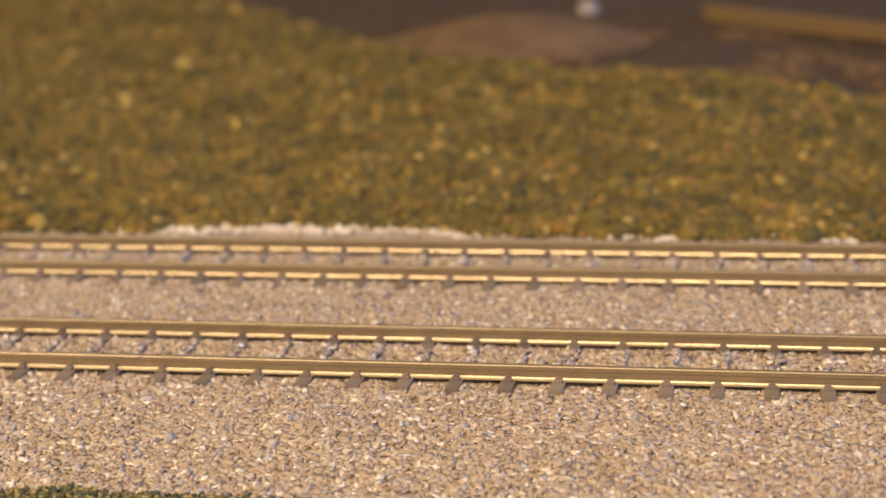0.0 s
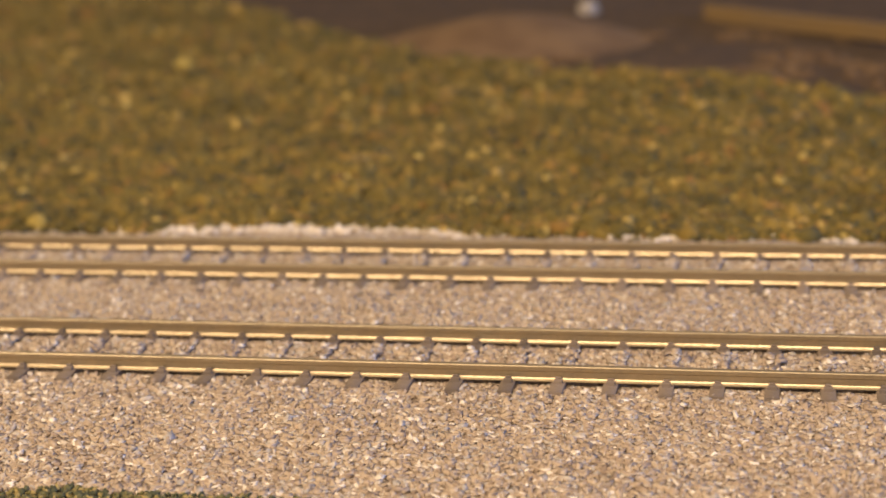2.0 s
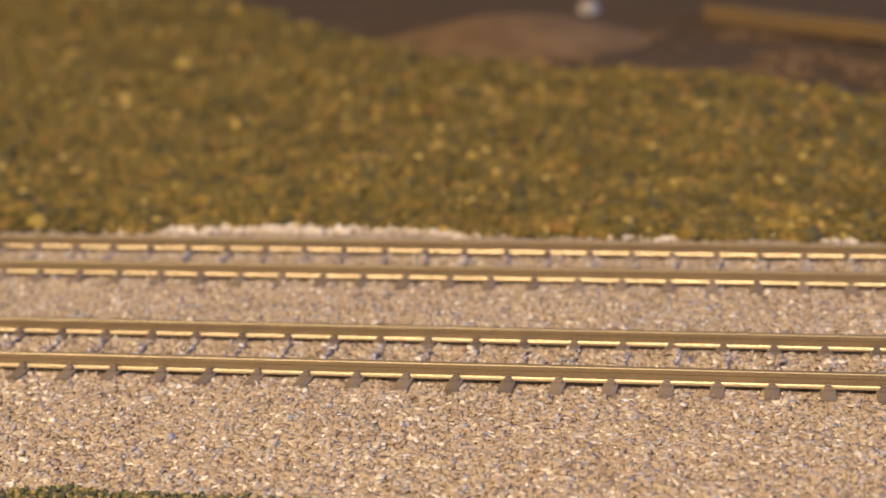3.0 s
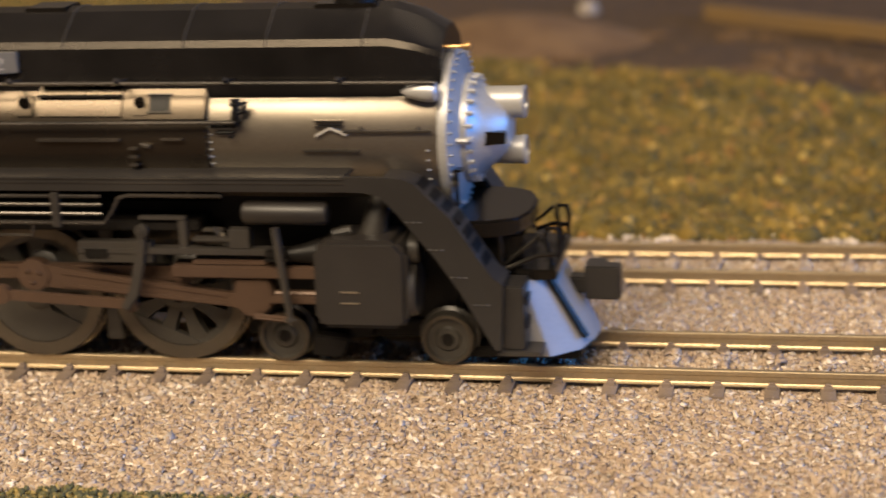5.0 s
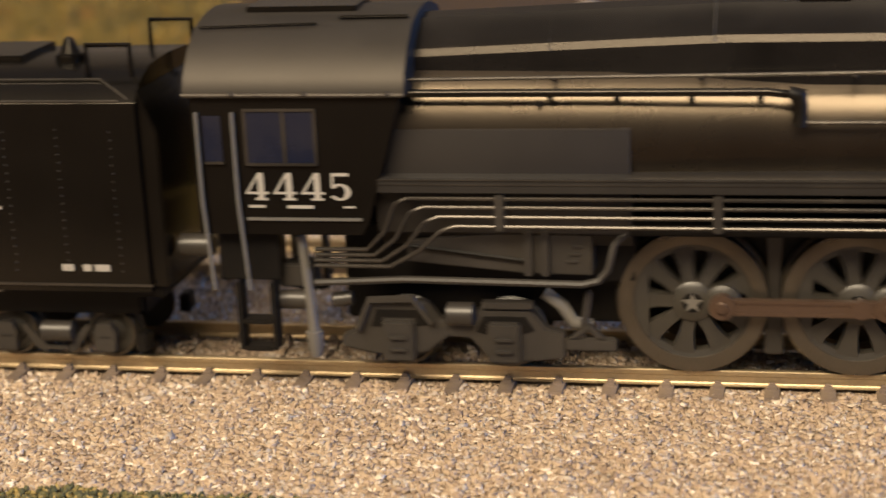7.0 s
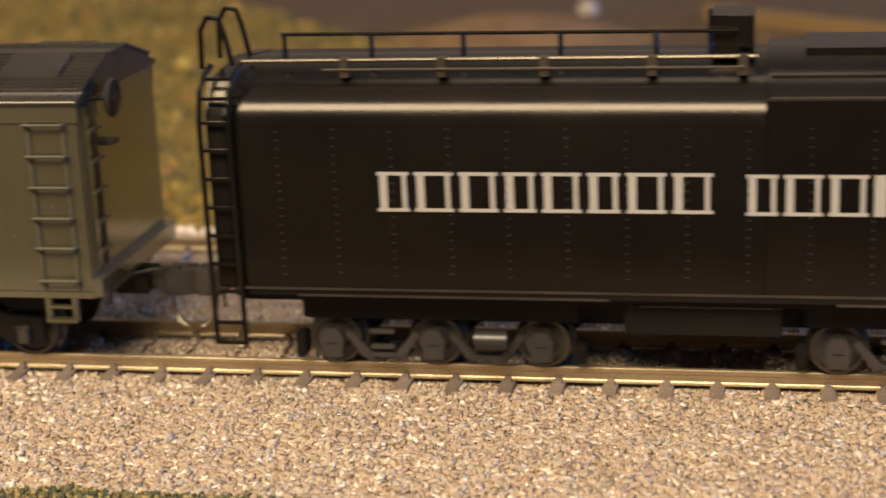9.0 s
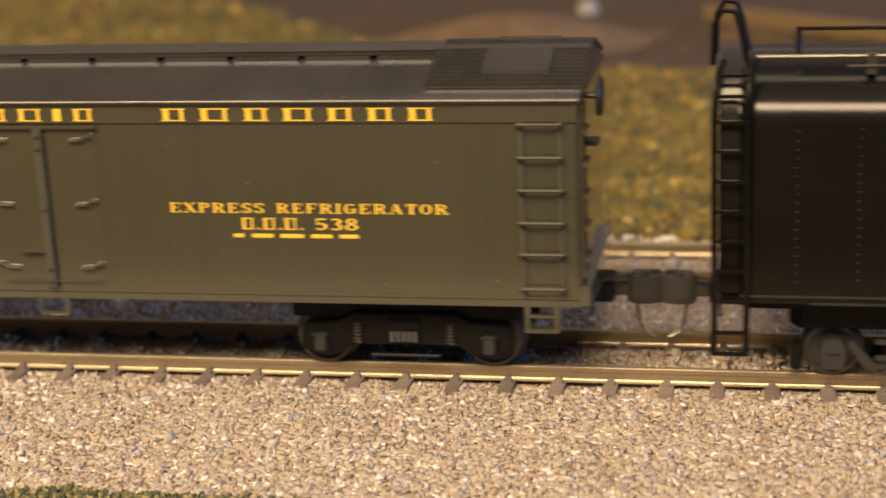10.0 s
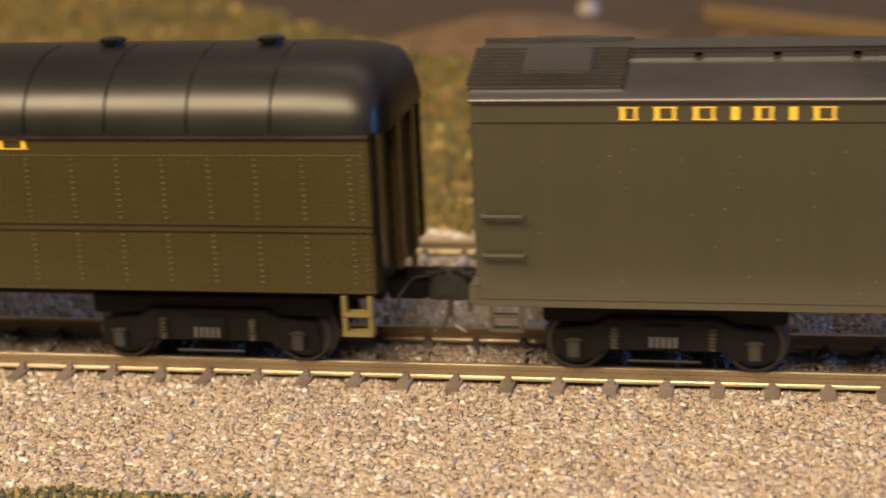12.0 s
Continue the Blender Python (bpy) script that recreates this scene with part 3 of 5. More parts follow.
# smokebox front
front = Shape().lathe([(44.6, 12.75), (45.6, 13.1), (46.3, 13.0), (46.6, 12.2), (47.6, 9.2), (47.7, 8.6)], 0, 37.2, 56)
part("smokebox_front", front, SILVER, loco, "silver-painted smokebox front with a ring of bolts")
bolts = Shape()
for k in range(44):
    a = 2 * math.pi * k / 44
    bolts.studs([(46.8, 12.25 * math.cos(a), 37.2 + 12.25 * math.sin(a))], 0.36)
for k in range(26):
    a = 2 * math.pi * k / 26
    bolts.tube([(48.2, 8.5 * math.cos(a), 37.2 + 8.5 * math.sin(a)), (49.6, 8.3 * math.cos(a), 37.2 + 8.3 * math.sin(a))], 0.42, 6)
part("bolt_ring", bolts, SILVER, loco)
part("smokebox_door", Shape().lathe([(47.5, 8.9), (48.6, 8.8), (49.2, 7.8), (51.0, 6.4), (53.6, 4.6), (54.6, 3.2), (54.8, 0.3)], 0, 37.2, 40), SILVER, loco, bevel=0)
for zc, x0, r in ((41.4, 48.5, 2.55), (33.6, 49.5, 2.3)):
    lamp = part("headlight", Shape().lathe([(x0, r * 0.85), (x0 + 1, r), (56.2, r), (56.6, r * 1.06), (56.9, r), (56.9, r * 0.82), (55.6, r * 0.75), (55.4, 0.2)], 0, zc, 28), SILVER, loco, "silver headlight barrel")
    part("lens", Shape().lathe([(55.7, r * 0.72), (56.1, r * 0.5), (56.3, 0.1)], 0, zc, 20), BLUEGLASS, lamp, org=(CENTRE[0], 0, 0))
part("number_slot", Shape().prism([(50.2, 35.6), (54.4, 35.9), (54.4, 37.7), (50.2, 37.9)], -6.2, -4.6), BLACK, loco)
part("classification_light", Shape().lathe([(39.4, 0.15), (40.4, 0.9), (42.2, 1.45), (43.8, 1.7), (44.8, 1.55), (45.1, 1.2), (45.2, 0.1)], -12.3, 45.6, 20), SILVER, loco, "teardrop silver marker light", mirror=True)
part("horn", Shape().tube([(44, -3.5, 51.0), (48, -3.5, 51.0)], 0.35, 8).lathe([(47.4, 0.4), (48.6, 0.8), (49.0, 0.9)], -3.5, 51.0, 12), BRASS, loco)
part("door_handle", Shape().tube([(47.2, -9.6, 37.2), (49.0, -9.6, 37.2)], 0.5, 8).studs([(49.2, -9.6, 37.2)], 0.7), SILVER, loco)
part("smokebox_step", Shape().box(47, 48.2, -11.5, -9.5, 32.6, 33.0).box(47, 47.4, -11.3, -9.7, 26.5, 32.6), BLACK, loco, mirror=True)

def boiler_patch(x0, x1, lo, hi, r0, r1):
    """A curved plate on the boiler's near side between two angles."""
    pts = [(-r1 * math.cos(radians(q)), 37.2 + r1 * math.sin(radians(q))) for q in (lo, lo + (hi - lo) * 0.33, lo + (hi - lo) * 0.67, hi)]
    pts += [(-r0 * math.cos(radians(q)), 37.2 + r0 * math.sin(radians(q))) for q in (hi, lo + (hi - lo) * 0.67, lo + (hi - lo) * 0.33, lo)]
    return Shape().prism(pts, x0, x1, "x")


# boiler side fittings
fit = Shape().tube([(-119, -14.6, 47.9), (-58, -14.5, 48.4), (-42, -14.3, 48.6), (-39, -14.3, 47.6), (45, -13.4, 47.2)], 0.32, 8)
for x in (-96, -74, -51.8, -24, -6, 12, 30):
    fit.tube([(x, -9.5, 47.2), (x, -14.4, 47.9)], 0.3, 6).studs([(x, -14.5, 48.0)], 0.6)
part("handrail", fit, PIPE, loco, "thin handrail on stanchions along the boiler")
part("feed_pipe", Shape().tube([(-119, -15.6, 46.0), (-64, -15.8, 46.0), (-61, -15.8, 45.6), (-60, -15.8, 44.5), (-60, -15.6, 41.4)], 0.62, 10), BLACK, loco)
part("elbow", Shape().tube([(-61.2, -15.6, 45.9), (-59.6, -15.6, 45.5), (-59.4, -15.4, 44), (-59.6, -15.4, 40.8)], [0.9, 1.2, 1.0, 1.0], 10), UNDER, loco)
part("side_pipe", Shape().tube([(-60, -15.4, 41.3), (-10, -15.2, 41.3), (8, -14.8, 41.3), (13, -14.6, 41.3)], 0.36, 8), PIPE, loco, "bright pipe along the boiler side")
valve = Shape().tube([(12.4, -13.6, 40.4), (12.9, -13.8, 41.6), (13.1, -13.8, 43.4), (13.0, -13.4, 44.8)], [0.55, 0.75, 0.6, 0.8], 10)
valve.lathe([(41.0, 0.5), (41.1, 1.0), (41.5, 1.0), (41.6, 0.5)], 12.8, -13.8, 14, "z").lathe([(43.7, 0.5), (43.8, 1.05), (44.2, 1.05), (44.3, 0.5)], 13.1, -13.7, 14, "z")
valve.tube([(8.6, -13.5, 40.5), (12.6, -13.6, 40.6)], 0.35, 8).tube([(9.6, -13.4, 39.4), (12.4, -13.5, 39.5)], 0.3, 8).tube([(13.0, -13.8, 42.6), (14.3, -13.7, 42.9), (14.6, -13.4, 44.4)], 0.45, 8)
valve.studs([(9.4, -13.9, 40.6), (11.2, -13.9, 40.6), (12.0, -13.9, 38.8), (14.4, -13.9, 43.0), (13.6, -14.2, 41.4)], 0.42)
part("check_valve", valve, UNDER, loco, "black check valve with small flanges")
for x, y, z in ((-98.2, -14.2, 43.9), (-96.6, -13.7, 44.9), (-86.5, -13.6, 44.6), (-75.4, -13.2, 44.4), (-65.3, -12.7, 44.4)):
    part("washout_plug", Shape().tube([(x, y + 0.6, z), (x, y - 0.7, z + 0.3)], [0.5, 0.42], 8), UNDER, loco)
for x in (-22.6, -3.0):
    boss = part("sand_valve", boiler_patch(x - 1.4, x + 1.3, 20, 35, 13.0, 14.3), JACKET, loco, bevel=0.15)
    part("valve_ring", Shape().lathe([(-13.2, 0.45), (-13.2, 0.85), (-12.4, 0.85), (-12.4, 0.45)], x, 44.2, 14, "y", hollow=True).box(x - 0.5, x + 0.5, -13.3, -12.6, 44.1, 44.35), BLACK, boss, org=(CENTRE[0], 0, 0))


part("hatch_panel", boiler_patch(-20.4, -6.2, 20, 44, 13.0, 14.15), JACKET, loco, bevel=0.1)
for x in (-78.0, -52.0, -33.0):
    part("boiler_band", Shape().lathe([(x - 0.45, 13.9), (x - 0.4, 14.28 if x < -58 else 13.86), (x + 0.4, 14.28 if x < -58 else 13.86), (x + 0.45, 13.4)], 0, 37.2, 48, hollow=True), JACKET, loco)
part("hatch_rib", Shape().box(-20.4, -6.2, -12.6, -11.6, 45.0, 45.25).box(-20.4, -6.2, -12.2, -10.4, 46.9, 47.2).box(-20.4, -6.4, -14.6, -13.6, 38.2, 38.6).box(0.5, 4, -14.4, -13.4, 38.3, 38.6), PIPE, loco)
part("fitting_box", boiler_patch(-6.0, 7.6, 18, 39, 13.0, 14.05), JACKET, loco, bevel=0.1)
# near-black colour paints the shade of a recessed door
part("inspection_door", boiler_patch(-1.5, 1.9, 23, 34, 13.5, 14.2), UNDER, loco, bevel=0.1)
part("door_rim", boiler_patch(-1.8, 2.2, 22, 23, 13.5, 14.4), PIPE, loco)
part("door_rim", boiler_patch(-1.8, 2.2, 34, 35, 13.5, 14.4), PIPE, loco)
part("boiler_step", Shape().box(-4.9, -3.5, -14.9, -13.2, 36.9, 37.2).box(-4.9, -3.5, -14.9, -13.2, 35.6, 35.9).box(-4.9, -3.5, -14.9, -13.2, 34.3, 34.6).tube([(-3, -14, 37.6), (-1.4, -14.2, 37.3)], 0.4, 6), PIPE, loco)
rv = Shape()
rv.studs([(8.4, -math.sqrt(max(1, 13.1 ** 2 - (z - 37.2) ** 2)), z) for z in (34.2, 35.4, 36.6, 37.8, 39, 40.2)], 0.3)
rv.studs([(43.3, -math.sqrt(max(1, 13.05 ** 2 - (z - 37.2) ** 2)), z) for z in (30, 31.6, 33.2, 34.8, 36.4)], 0.3)
part("rivet_row", rv, SILVER, loco)
part("smokebox_rail", Shape().tube([(30, -13.4, 39.6), (44, -13.3, 39.6)], 0.3, 6).studs([(33, -13.3, 39.8), (42, -13.2, 39.8)], 0.6).box(23.5, 32.5, -13.6, -12.6, 36.3, 36.6).box(25.5, 30, -13.4, -12.2, 41.0, 41.3).box(25.5, 30, -13.4, -12.4, 40.2, 40.4), PIPE, loco)
part("rail_bracket", Shape().prism([(25.6, 38.6), (28, 39.9), (30.6, 38.8), (30.6, 39.2), (28, 40.3), (25.6, 39.0)], -13.5, -12.5), CHALK, loco)
box_ = Shape().prism([(-39.0, -9.0), (-39.0, -11.2), (-31.6, -14.5), (-23.9, -11.0), (-23.9, -9.0)], 48.7, 52.1, "z")
nb = part("number_board", box_, PILOT, loco, "grey number board with the figures 142", bevel=0.15)
tx = sign_shape("142", 0.9, 5.6, 0.7, 2.7, 0)
ang = math.atan2(3.5, 7.7)
tx.v = [(-31.6 + (x + 0.8) * math.cos(ang), -14.5 + (x + 0.8) * math.sin(ang) - 0.05, 48.7 + z) for x, y, z in tx.v]
part("figures", tx, CHALK, nb, org=(CENTRE[0], 0, 0), smooth=0)

# running boards and pilot
rb = Shape().prism([(-18.3, 31.0), (-18.3, 33.3), (-17.7, 33.5), (-9, 33.6), (-9, 33.0), (-17.6, 32.9), (-17.6, 31.0)], -123, 31, "x")
part("running_board", rb, SKIRT, loco, "grey-edged running board", bevel=0.12, mirror=True)
part("board_edge", Shape().box(-123, 31, -18.42, -18.2, 32.3, 32.48).box(-123, 31, -18.46, -18.1, 33.05, 33.2), PIPE, loco, mirror=True)
slant_o = [(30.5, 33.5), (37.0, 33.4), (40.0, 33.2), (41.8, 32.5), (47.4, 27.0), (53.4, 17.8), (55.2, 16.4), (54.6, 5.7), (53.6, 5.9), (48.5, 15.1), (45.1, 20.2), (39.3, 27.4), (36.5, 30.4), (34.0, 31.0), (30.5, 31.1)]
part("pilot_skirt", Shape().prism(slant_o, -18.3, -17.4), SKIRT, loco, "slanting skirt from running board to pilot", mirror=True)
edge = slant_o[1:7]
part("skirt_flange", Shape().prism(edge + [(x - 0.35, z - 0.5) for x, z in reversed(edge)], -17.4, -11.0), FRAMEGREY, loco, mirror=True)
rivs = Shape()
for k in range(7):
    u = k * 2.55
    for (ax, az), (bx, bz) in zip(edge[2:5], edge[3:6]):
        d = math.hypot(bx - ax, bz - az)
        if u < d:
            break
        u -= d
    cx, cz, nx, nz = ax + (bx - ax) * u / d, az + (bz - az) * u / d, (bz - az) / d, -(bx - ax) / d
    tx_, tz_ = (bx - ax) / d, (bz - az) / d
    # dark plate paints the shade inside each flange hole
    part("skirt_recess_shade", Shape().prism([(cx + nx * p + tx_ * q, cz + nz * p + tz_ * q) for p, q in ((-0.06, 0.4), (0.3, 0.4), (0.3, 2.0), (-0.06, 2.0))], -16.9, -12.0), UNDER, loco)
for k in range(4):
    x, z = 40.6 + k * 3.4, 26.4 - k * 4.4
    rivs.studs([(x + q, -18.35, z) for q in (0, 1.0, 2.0)], 0.2)
part("rivet_row", rivs, PILOT, loco)
part("pilot_step", Shape().box(54.7, 58.2, -16.9, -10.5, 5.4, 15.8), SKIRT, loco, "grey pilot step box", bevel=0.25, mirror=True)
part("step_plate", Shape().box(54.0, 60.8, -17.5, -12.2, 4.5, 5.3), FRAMEGREY, loco, bevel=0.15, mirror=True)
# near-black boxes on the step face paint the shade of its slots
part("step_slot_shade", Shape().box(58.3, 58.55, -15.6, -12.0, 12.4, 13.6).box(58.3, 58.55, -15.6, -12.0, 8.6, 9.8), UNDER, loco)
pl = ((-12.2, 57.5, 61.5, 2.6), (-8.2, 60.0, 66.0, 2.6), (-4.0, 61.8, 67.8, 3.0), (0.0, 62.4, 68.4, 3.2), (4.0, 61.8, 67.8, 3.0), (8.2, 60.0, 66.0, 2.6), (12.2, 57.5, 61.5, 2.6))
part("pilot_plow", Shape().loft([[(57.0, y, 15.0), (xt, y, 15.0), (xb, y, zb), (57.0, y, 3.0)] for y, xt, xb, zb in pl]), PLOW, loco, "sloping pale grey plow pilot", bevel=0.15, smooth=20)
part("plow_rib", Shape().tube([(60.4, -8.0, 15.6), (66.6, -7.4, 4.6)], 0.7, 6), BLACK, loco)
part("pilot_beam", Shape().box(56.0, 62.5, -10.5, 10.5, 14.9, 16.6), BLACK, loco, bevel=0.2)
part("pilot_underframe", Shape().box(46, 66, -8, 8, 0.8, 2.5), UNDER, loco, bevel=0.3)
part("coupler", Shape().box(60, 68, -1.6, 1.6, 9.9, 12.6).prism([(66, -2.6), (71.8, -2.8), (71.9, 0.6), (69.6, 0.2), (69.4, 2.4), (66, 2.4)], 9.2, 14.8, "z"), SKIRT, loco, bevel=0.3)
deck = [(44, -11.5), (52, -11.0), (56.5, -8.5), (58, -4), (58.2, 0), (58, 4), (56.5, 8.5), (52, 11), (44, 11.5)]
part("front_deck", Shape().prism(deck, 21.8, 24.6, "z"), BLACK, loco, bevel=0.4)
part("deck_brace", Shape().tube([(53.4, -9, 21.8), (53.8, -9, 16.5)], 0.4, 6).tube([(54, -9, 16.8), (59.8, -8.6, 21.8)], 0.35, 6).tube([(54.5, -10, 16.6), (59.5, -9.4, 18.6), (62.4, -8.6, 18.6)], 0.38, 6), BLACK, loco, mirror=True)
part("air_pump", Shape().box(50, 57, -8.0, 8.0, 14.5, 21.8), BLACK, loco, bevel=0.5)
part("flag_holder", Shape().tube([(61.6, -7.0, 16), (60.4, -7.0, 21.0), (60.8, -7.0, 22.4), (62.2, -6.8, 22.4), (62.6, -6.6, 20.8), (62.4, -6.6, 17.6)], 0.4, 6), BLACK, loco, mirror=True)

# frame, cylinders and gear
part("main_frame", Shape().box(-132, 46, -5.8, 5.8, 6.5, 26).box(-90, 12, -9.0, 9.0, 24.2, 31.5).box(-128, -84, -10, 10, 14.5, 24).box(8, 46, -9, 9, 16, 31), UNDER, loco, bevel=0.4)
part("frame_stay", Shape().box(-93, 6, -15.2, -9, 23.6, 25.4), UNDER, loco, bevel=0.3)
for x in (-63, -38, -12.8):
    part("brake_hanger", Shape().prism([(x - 1.3, 23), (x + 1.3, 23), (x + 0.8, 14), (x + 1.5, 2.6), (x - 1.5, 2.6), (x - 0.9, 14)], -8.6, -6.0), FRAMEGREY, loco, bevel=0.3, mirror=True)
cyl = [(25.2, 10.2), (26.2, 9.0), (39.0, 9.0), (40.2, 10.2), (40.4, 21.5), (38.6, 23.4), (27.0, 23.4), (25.4, 21.8)]
part("cylinder", Shape().prism(cyl, -19.0, -8.6), PANEL, loco, "dusty cylinder casting with valve chest", bevel=0.9, mirror=True)
part("cylinder_head", Shape().lathe([(40.2, 4.6), (41.2, 4.2), (41.4, 0.2)], -14.0, 14.5, 24).lathe([(40.2, 2.7), (41.6, 2.3), (41.8, 0.2)], -14.0, 21.0, 20), FRAMEGREY, loco, mirror=True)
part("cylinder_trim", Shape().box(29.5, 32.5, -19.15, -18.9, 15.0, 15.25).box(29.5, 32.5, -19.15, -18.9, 13.2, 13.45), STEEL, loco)
part("steam_pipe", Shape().tube([(34, -13, 22.5), (34.6, -12.6, 26), (36, -11, 30)], [2.4, 1.9, 1.9], 14).tube([(28, -15, 23.6), (31, -15, 24.2)], 0.8, 8), FRAMEGREY, loco, mirror=True)
part("valve_guide", Shape().tube([(19, -15.5, 20.0), (23, -15, 20.2), (26, -14.6, 20.4)], [1.0, 1.6, 2.4], 12), UNDER, loco)
part("air_tank", Shape().lathe([(13.6, 0.4), (13.8, 1.65), (14.4, 1.95), (27.0, 1.95), (27.5, 1.65), (27.6, 0.4)], -15.8, 27.1, 24), PANEL, loco, "dusty cylindrical air tank", mirror=True)
part("guide_bar", Shape().box(1.0, 26, -16.4, -12.4, 16.2, 18.3).box(4.5, 17, -15.9, -13, 18.2, 19.2), ROD, loco, "brown crosshead guide bar", bevel=0.25, mirror=True)
part("lower_guide", Shape().box(13, 26, -15.6, -13, 11.8, 13.2), ROD, loco, bevel=0.2, mirror=True)
yoke = Shape().box(-14.5, 20, -16.6, -14.2, 20.1, 21.2).box(-14.5, -2, -16.4, -14.4, 18.6, 22.2).box(-4.0, 4.0, -15.8, -14.6, 25.6, 26.3).box(2.6, 4.0, -15.8, -14.6, 21, 25.8).box(5, 13.2, -16.2, -14.6, 22.2, 22.9).box(11, 14.5, -16.4, -14.4, 21.2, 24.4).box(6.5, 10, -15.4, -14.2, 23.6, 24.2).tube([(8.6, -15.6, 24.6), (10.4, -15.6, 21.4)], 0.35, 6)
part("valve_gear_bracket", yoke, FRAMEGREY, loco, "brown-grey valve gear frame", bevel=0.15, mirror=True)
# no cut here: a dark box paints the slot's shade
part("bracket_slot_shade", Shape().box(-13.2, -9.4, -16.75, -16.3, 19.6, 21.0), UNDER, loco)
part("valve_block", Shape().box(17.2, 20.6, -17.4, -14.4, 20.0, 21.2).box(17.0, 21, -17.6, -14.4, 19.4, 20.0), UNDER, loco, bevel=0.15)

# pipes below the running board
for k, z in enumerate((30.0, 28.6, 27.1, 25.6)):
    end = -9.2 if k < 3 else -9.0
    path = [(-134, -16.8, 20.0 + k * 0.0 - k * 0.9 + 1.5), (-125.5 + k * 1.2, -16.8, 21.0 - k * 0.9 + 0.5), (-122.5 + k * 1.8, -17.3, 24.5 - k * 1.0), (-120.5 + k * 2.3, -17.6, z - 0.8), (-118.5 + k * 2.4, -17.6, z), (end, -17.6, z)]
    if k == 3:
        path += [(-7.4, -17.6, 27.6), (-6.2, -17.6, 29.8), (-4.6, -17.6, 30.2), (11, -17.6, 30.2)]
    part("air_pipe", Shape().tube(path, 0.36, 8), PIPE, loco)
for x in (-104.2, -71.3, -38.8, -16.9):
    part("pipe_clamp", Shape().box(x - 0.75, x + 0.75, -18.2, -16.9, 24.9, 30.8), FRAMEGREY, loco, bevel=0.2)
part("grab_loop", Shape().tube([(-29.6, -17.4, 25.2), (-29.2, -17.4, 23.4), (-21.6, -17.4, 23.4), (-21.2, -17.4, 25.2)], 0.3, 6), PIPE, loco)

# cab
side = [(-152, 24.2), (-125.6, 24.2), (-124.6, 26), (-118.6, 46.6), (-152, 46.9)]
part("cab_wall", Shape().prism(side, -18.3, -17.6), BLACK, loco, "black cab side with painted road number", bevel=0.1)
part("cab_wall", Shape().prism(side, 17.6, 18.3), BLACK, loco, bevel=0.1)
part("cab_front", Shape().prism([(-119.5, 46), (-118.8, 46), (-124.8, 26), (-125.5, 26)], -17.6, 17.6), BLACK, loco)
roofp = [(-18.8, 46.0), (-18.8, 46.9), (-17.6, 49.4), (-14.5, 53.0), (-10.5, 55.6), (-5, 57.0), (0, 57.4)]
roofp = roofp + [(-y, z) for y, z in reversed(roofp[:-1])]
part("cab_roof", Shape().prism(roofp, -153, -118.0, "x"), MATTROOF, loco, "dusty curved cab roof", bevel=0.15)
part("roof_vent", Shape().box(-146, -128, -5, 5, 57.0, 57.9).tube([(-130, -8.2, 56.6), (-119, -8.0, 56.6)], 0.35, 6).tube([(-152, -11, 55.7), (-133, -10.4, 56.0)], 0.25, 6), BLACK, loco, bevel=0.2)
part("gutter", Shape().tube([(-153, -18.9, 46.5), (-118, -18.9, 46.4)], 0.4, 8).studs([(x, -19.1, 46.6) for x in (-145, -133.5, -120.5)], 0.6), PIPE, loco)
win = part("cab_window", Shape().box(-143.2, -132.4, -18.5, -18.2, 35.8, 43.9), BLUEGLASS, loco, "dark glazed cab window")
part("window_frame", Shape().box(-143.6, -132.2, -18.7, -18.3, 43.9, 44.3).box(-143.2, -132.2, -18.9, -18.3, 35.4, 35.8).box(-137.5, -136.9, -18.65, -18.3, 35.8, 43.9).box(-143.6, -143.1, -18.65, -18.3, 35.4, 44.2).box(-132.5, -132.0, -18.65, -18.3, 35.4, 44.2), PIPE, win, org=(CENTRE[0], 0, 0))
win = part("cab_window", Shape().box(-150.2, -147.2, -18.5, -18.2, 36.0, 43.2), BLUEGLASS, loco)
part("window_frame", Shape().box(-150.2, -147.0, -18.8, -18.3, 35.6, 36.0), PIPE, win, org=(CENTRE[0], 0, 0))
part("road_number", sign_shape("4445", -144.0, -127.0, 29.8, 34.2, -18.42, 0.16), CHALK, loco, "off-white figures 4445", smooth=0)
part("small_lettering", Shape().box(-143.6, -141, -18.44, -18.3, 28.6, 29.0).box(-137.4, -133.2, -18.44, -18.3, 28.5, 29.0).box(-128.4, -126.6, -18.44, -18.3, 28.6, 28.9), CHALK, loco)
part("arm_rail", Shape().box(-144, -125.6, -18.7, -18.2, 26.6, 27.0), PILOT, loco)
for x in (-151.0, -145.2):
    part("grab_rail", Shape().tube([(x, -18.8, 43.8), (x + 0.1, -19.1, 30), (x + 0.9, -18.9, 15.2)], 0.32, 8), PILOT, loco, "pale grab rail")
for x in (-147.2, -141.6):
    part("step_hanger", Shape().box(x, x + 0.8, -17.5, -14.5, 4.6, 16), UNDER, loco, bevel=0.15, mirror=True)
for z in (4.4, 9.0):
    part("step_tread", Shape().box(-146.4, -141.6, -17.5, -14.5, z, z + 0.8), UNDER, loco, bevel=0.15, mirror=True)
part("cab_floor", Shape().box(-150, -140, -16, -12, 16.0, 24), UNDER, loco, bevel=0.2, mirror=True)
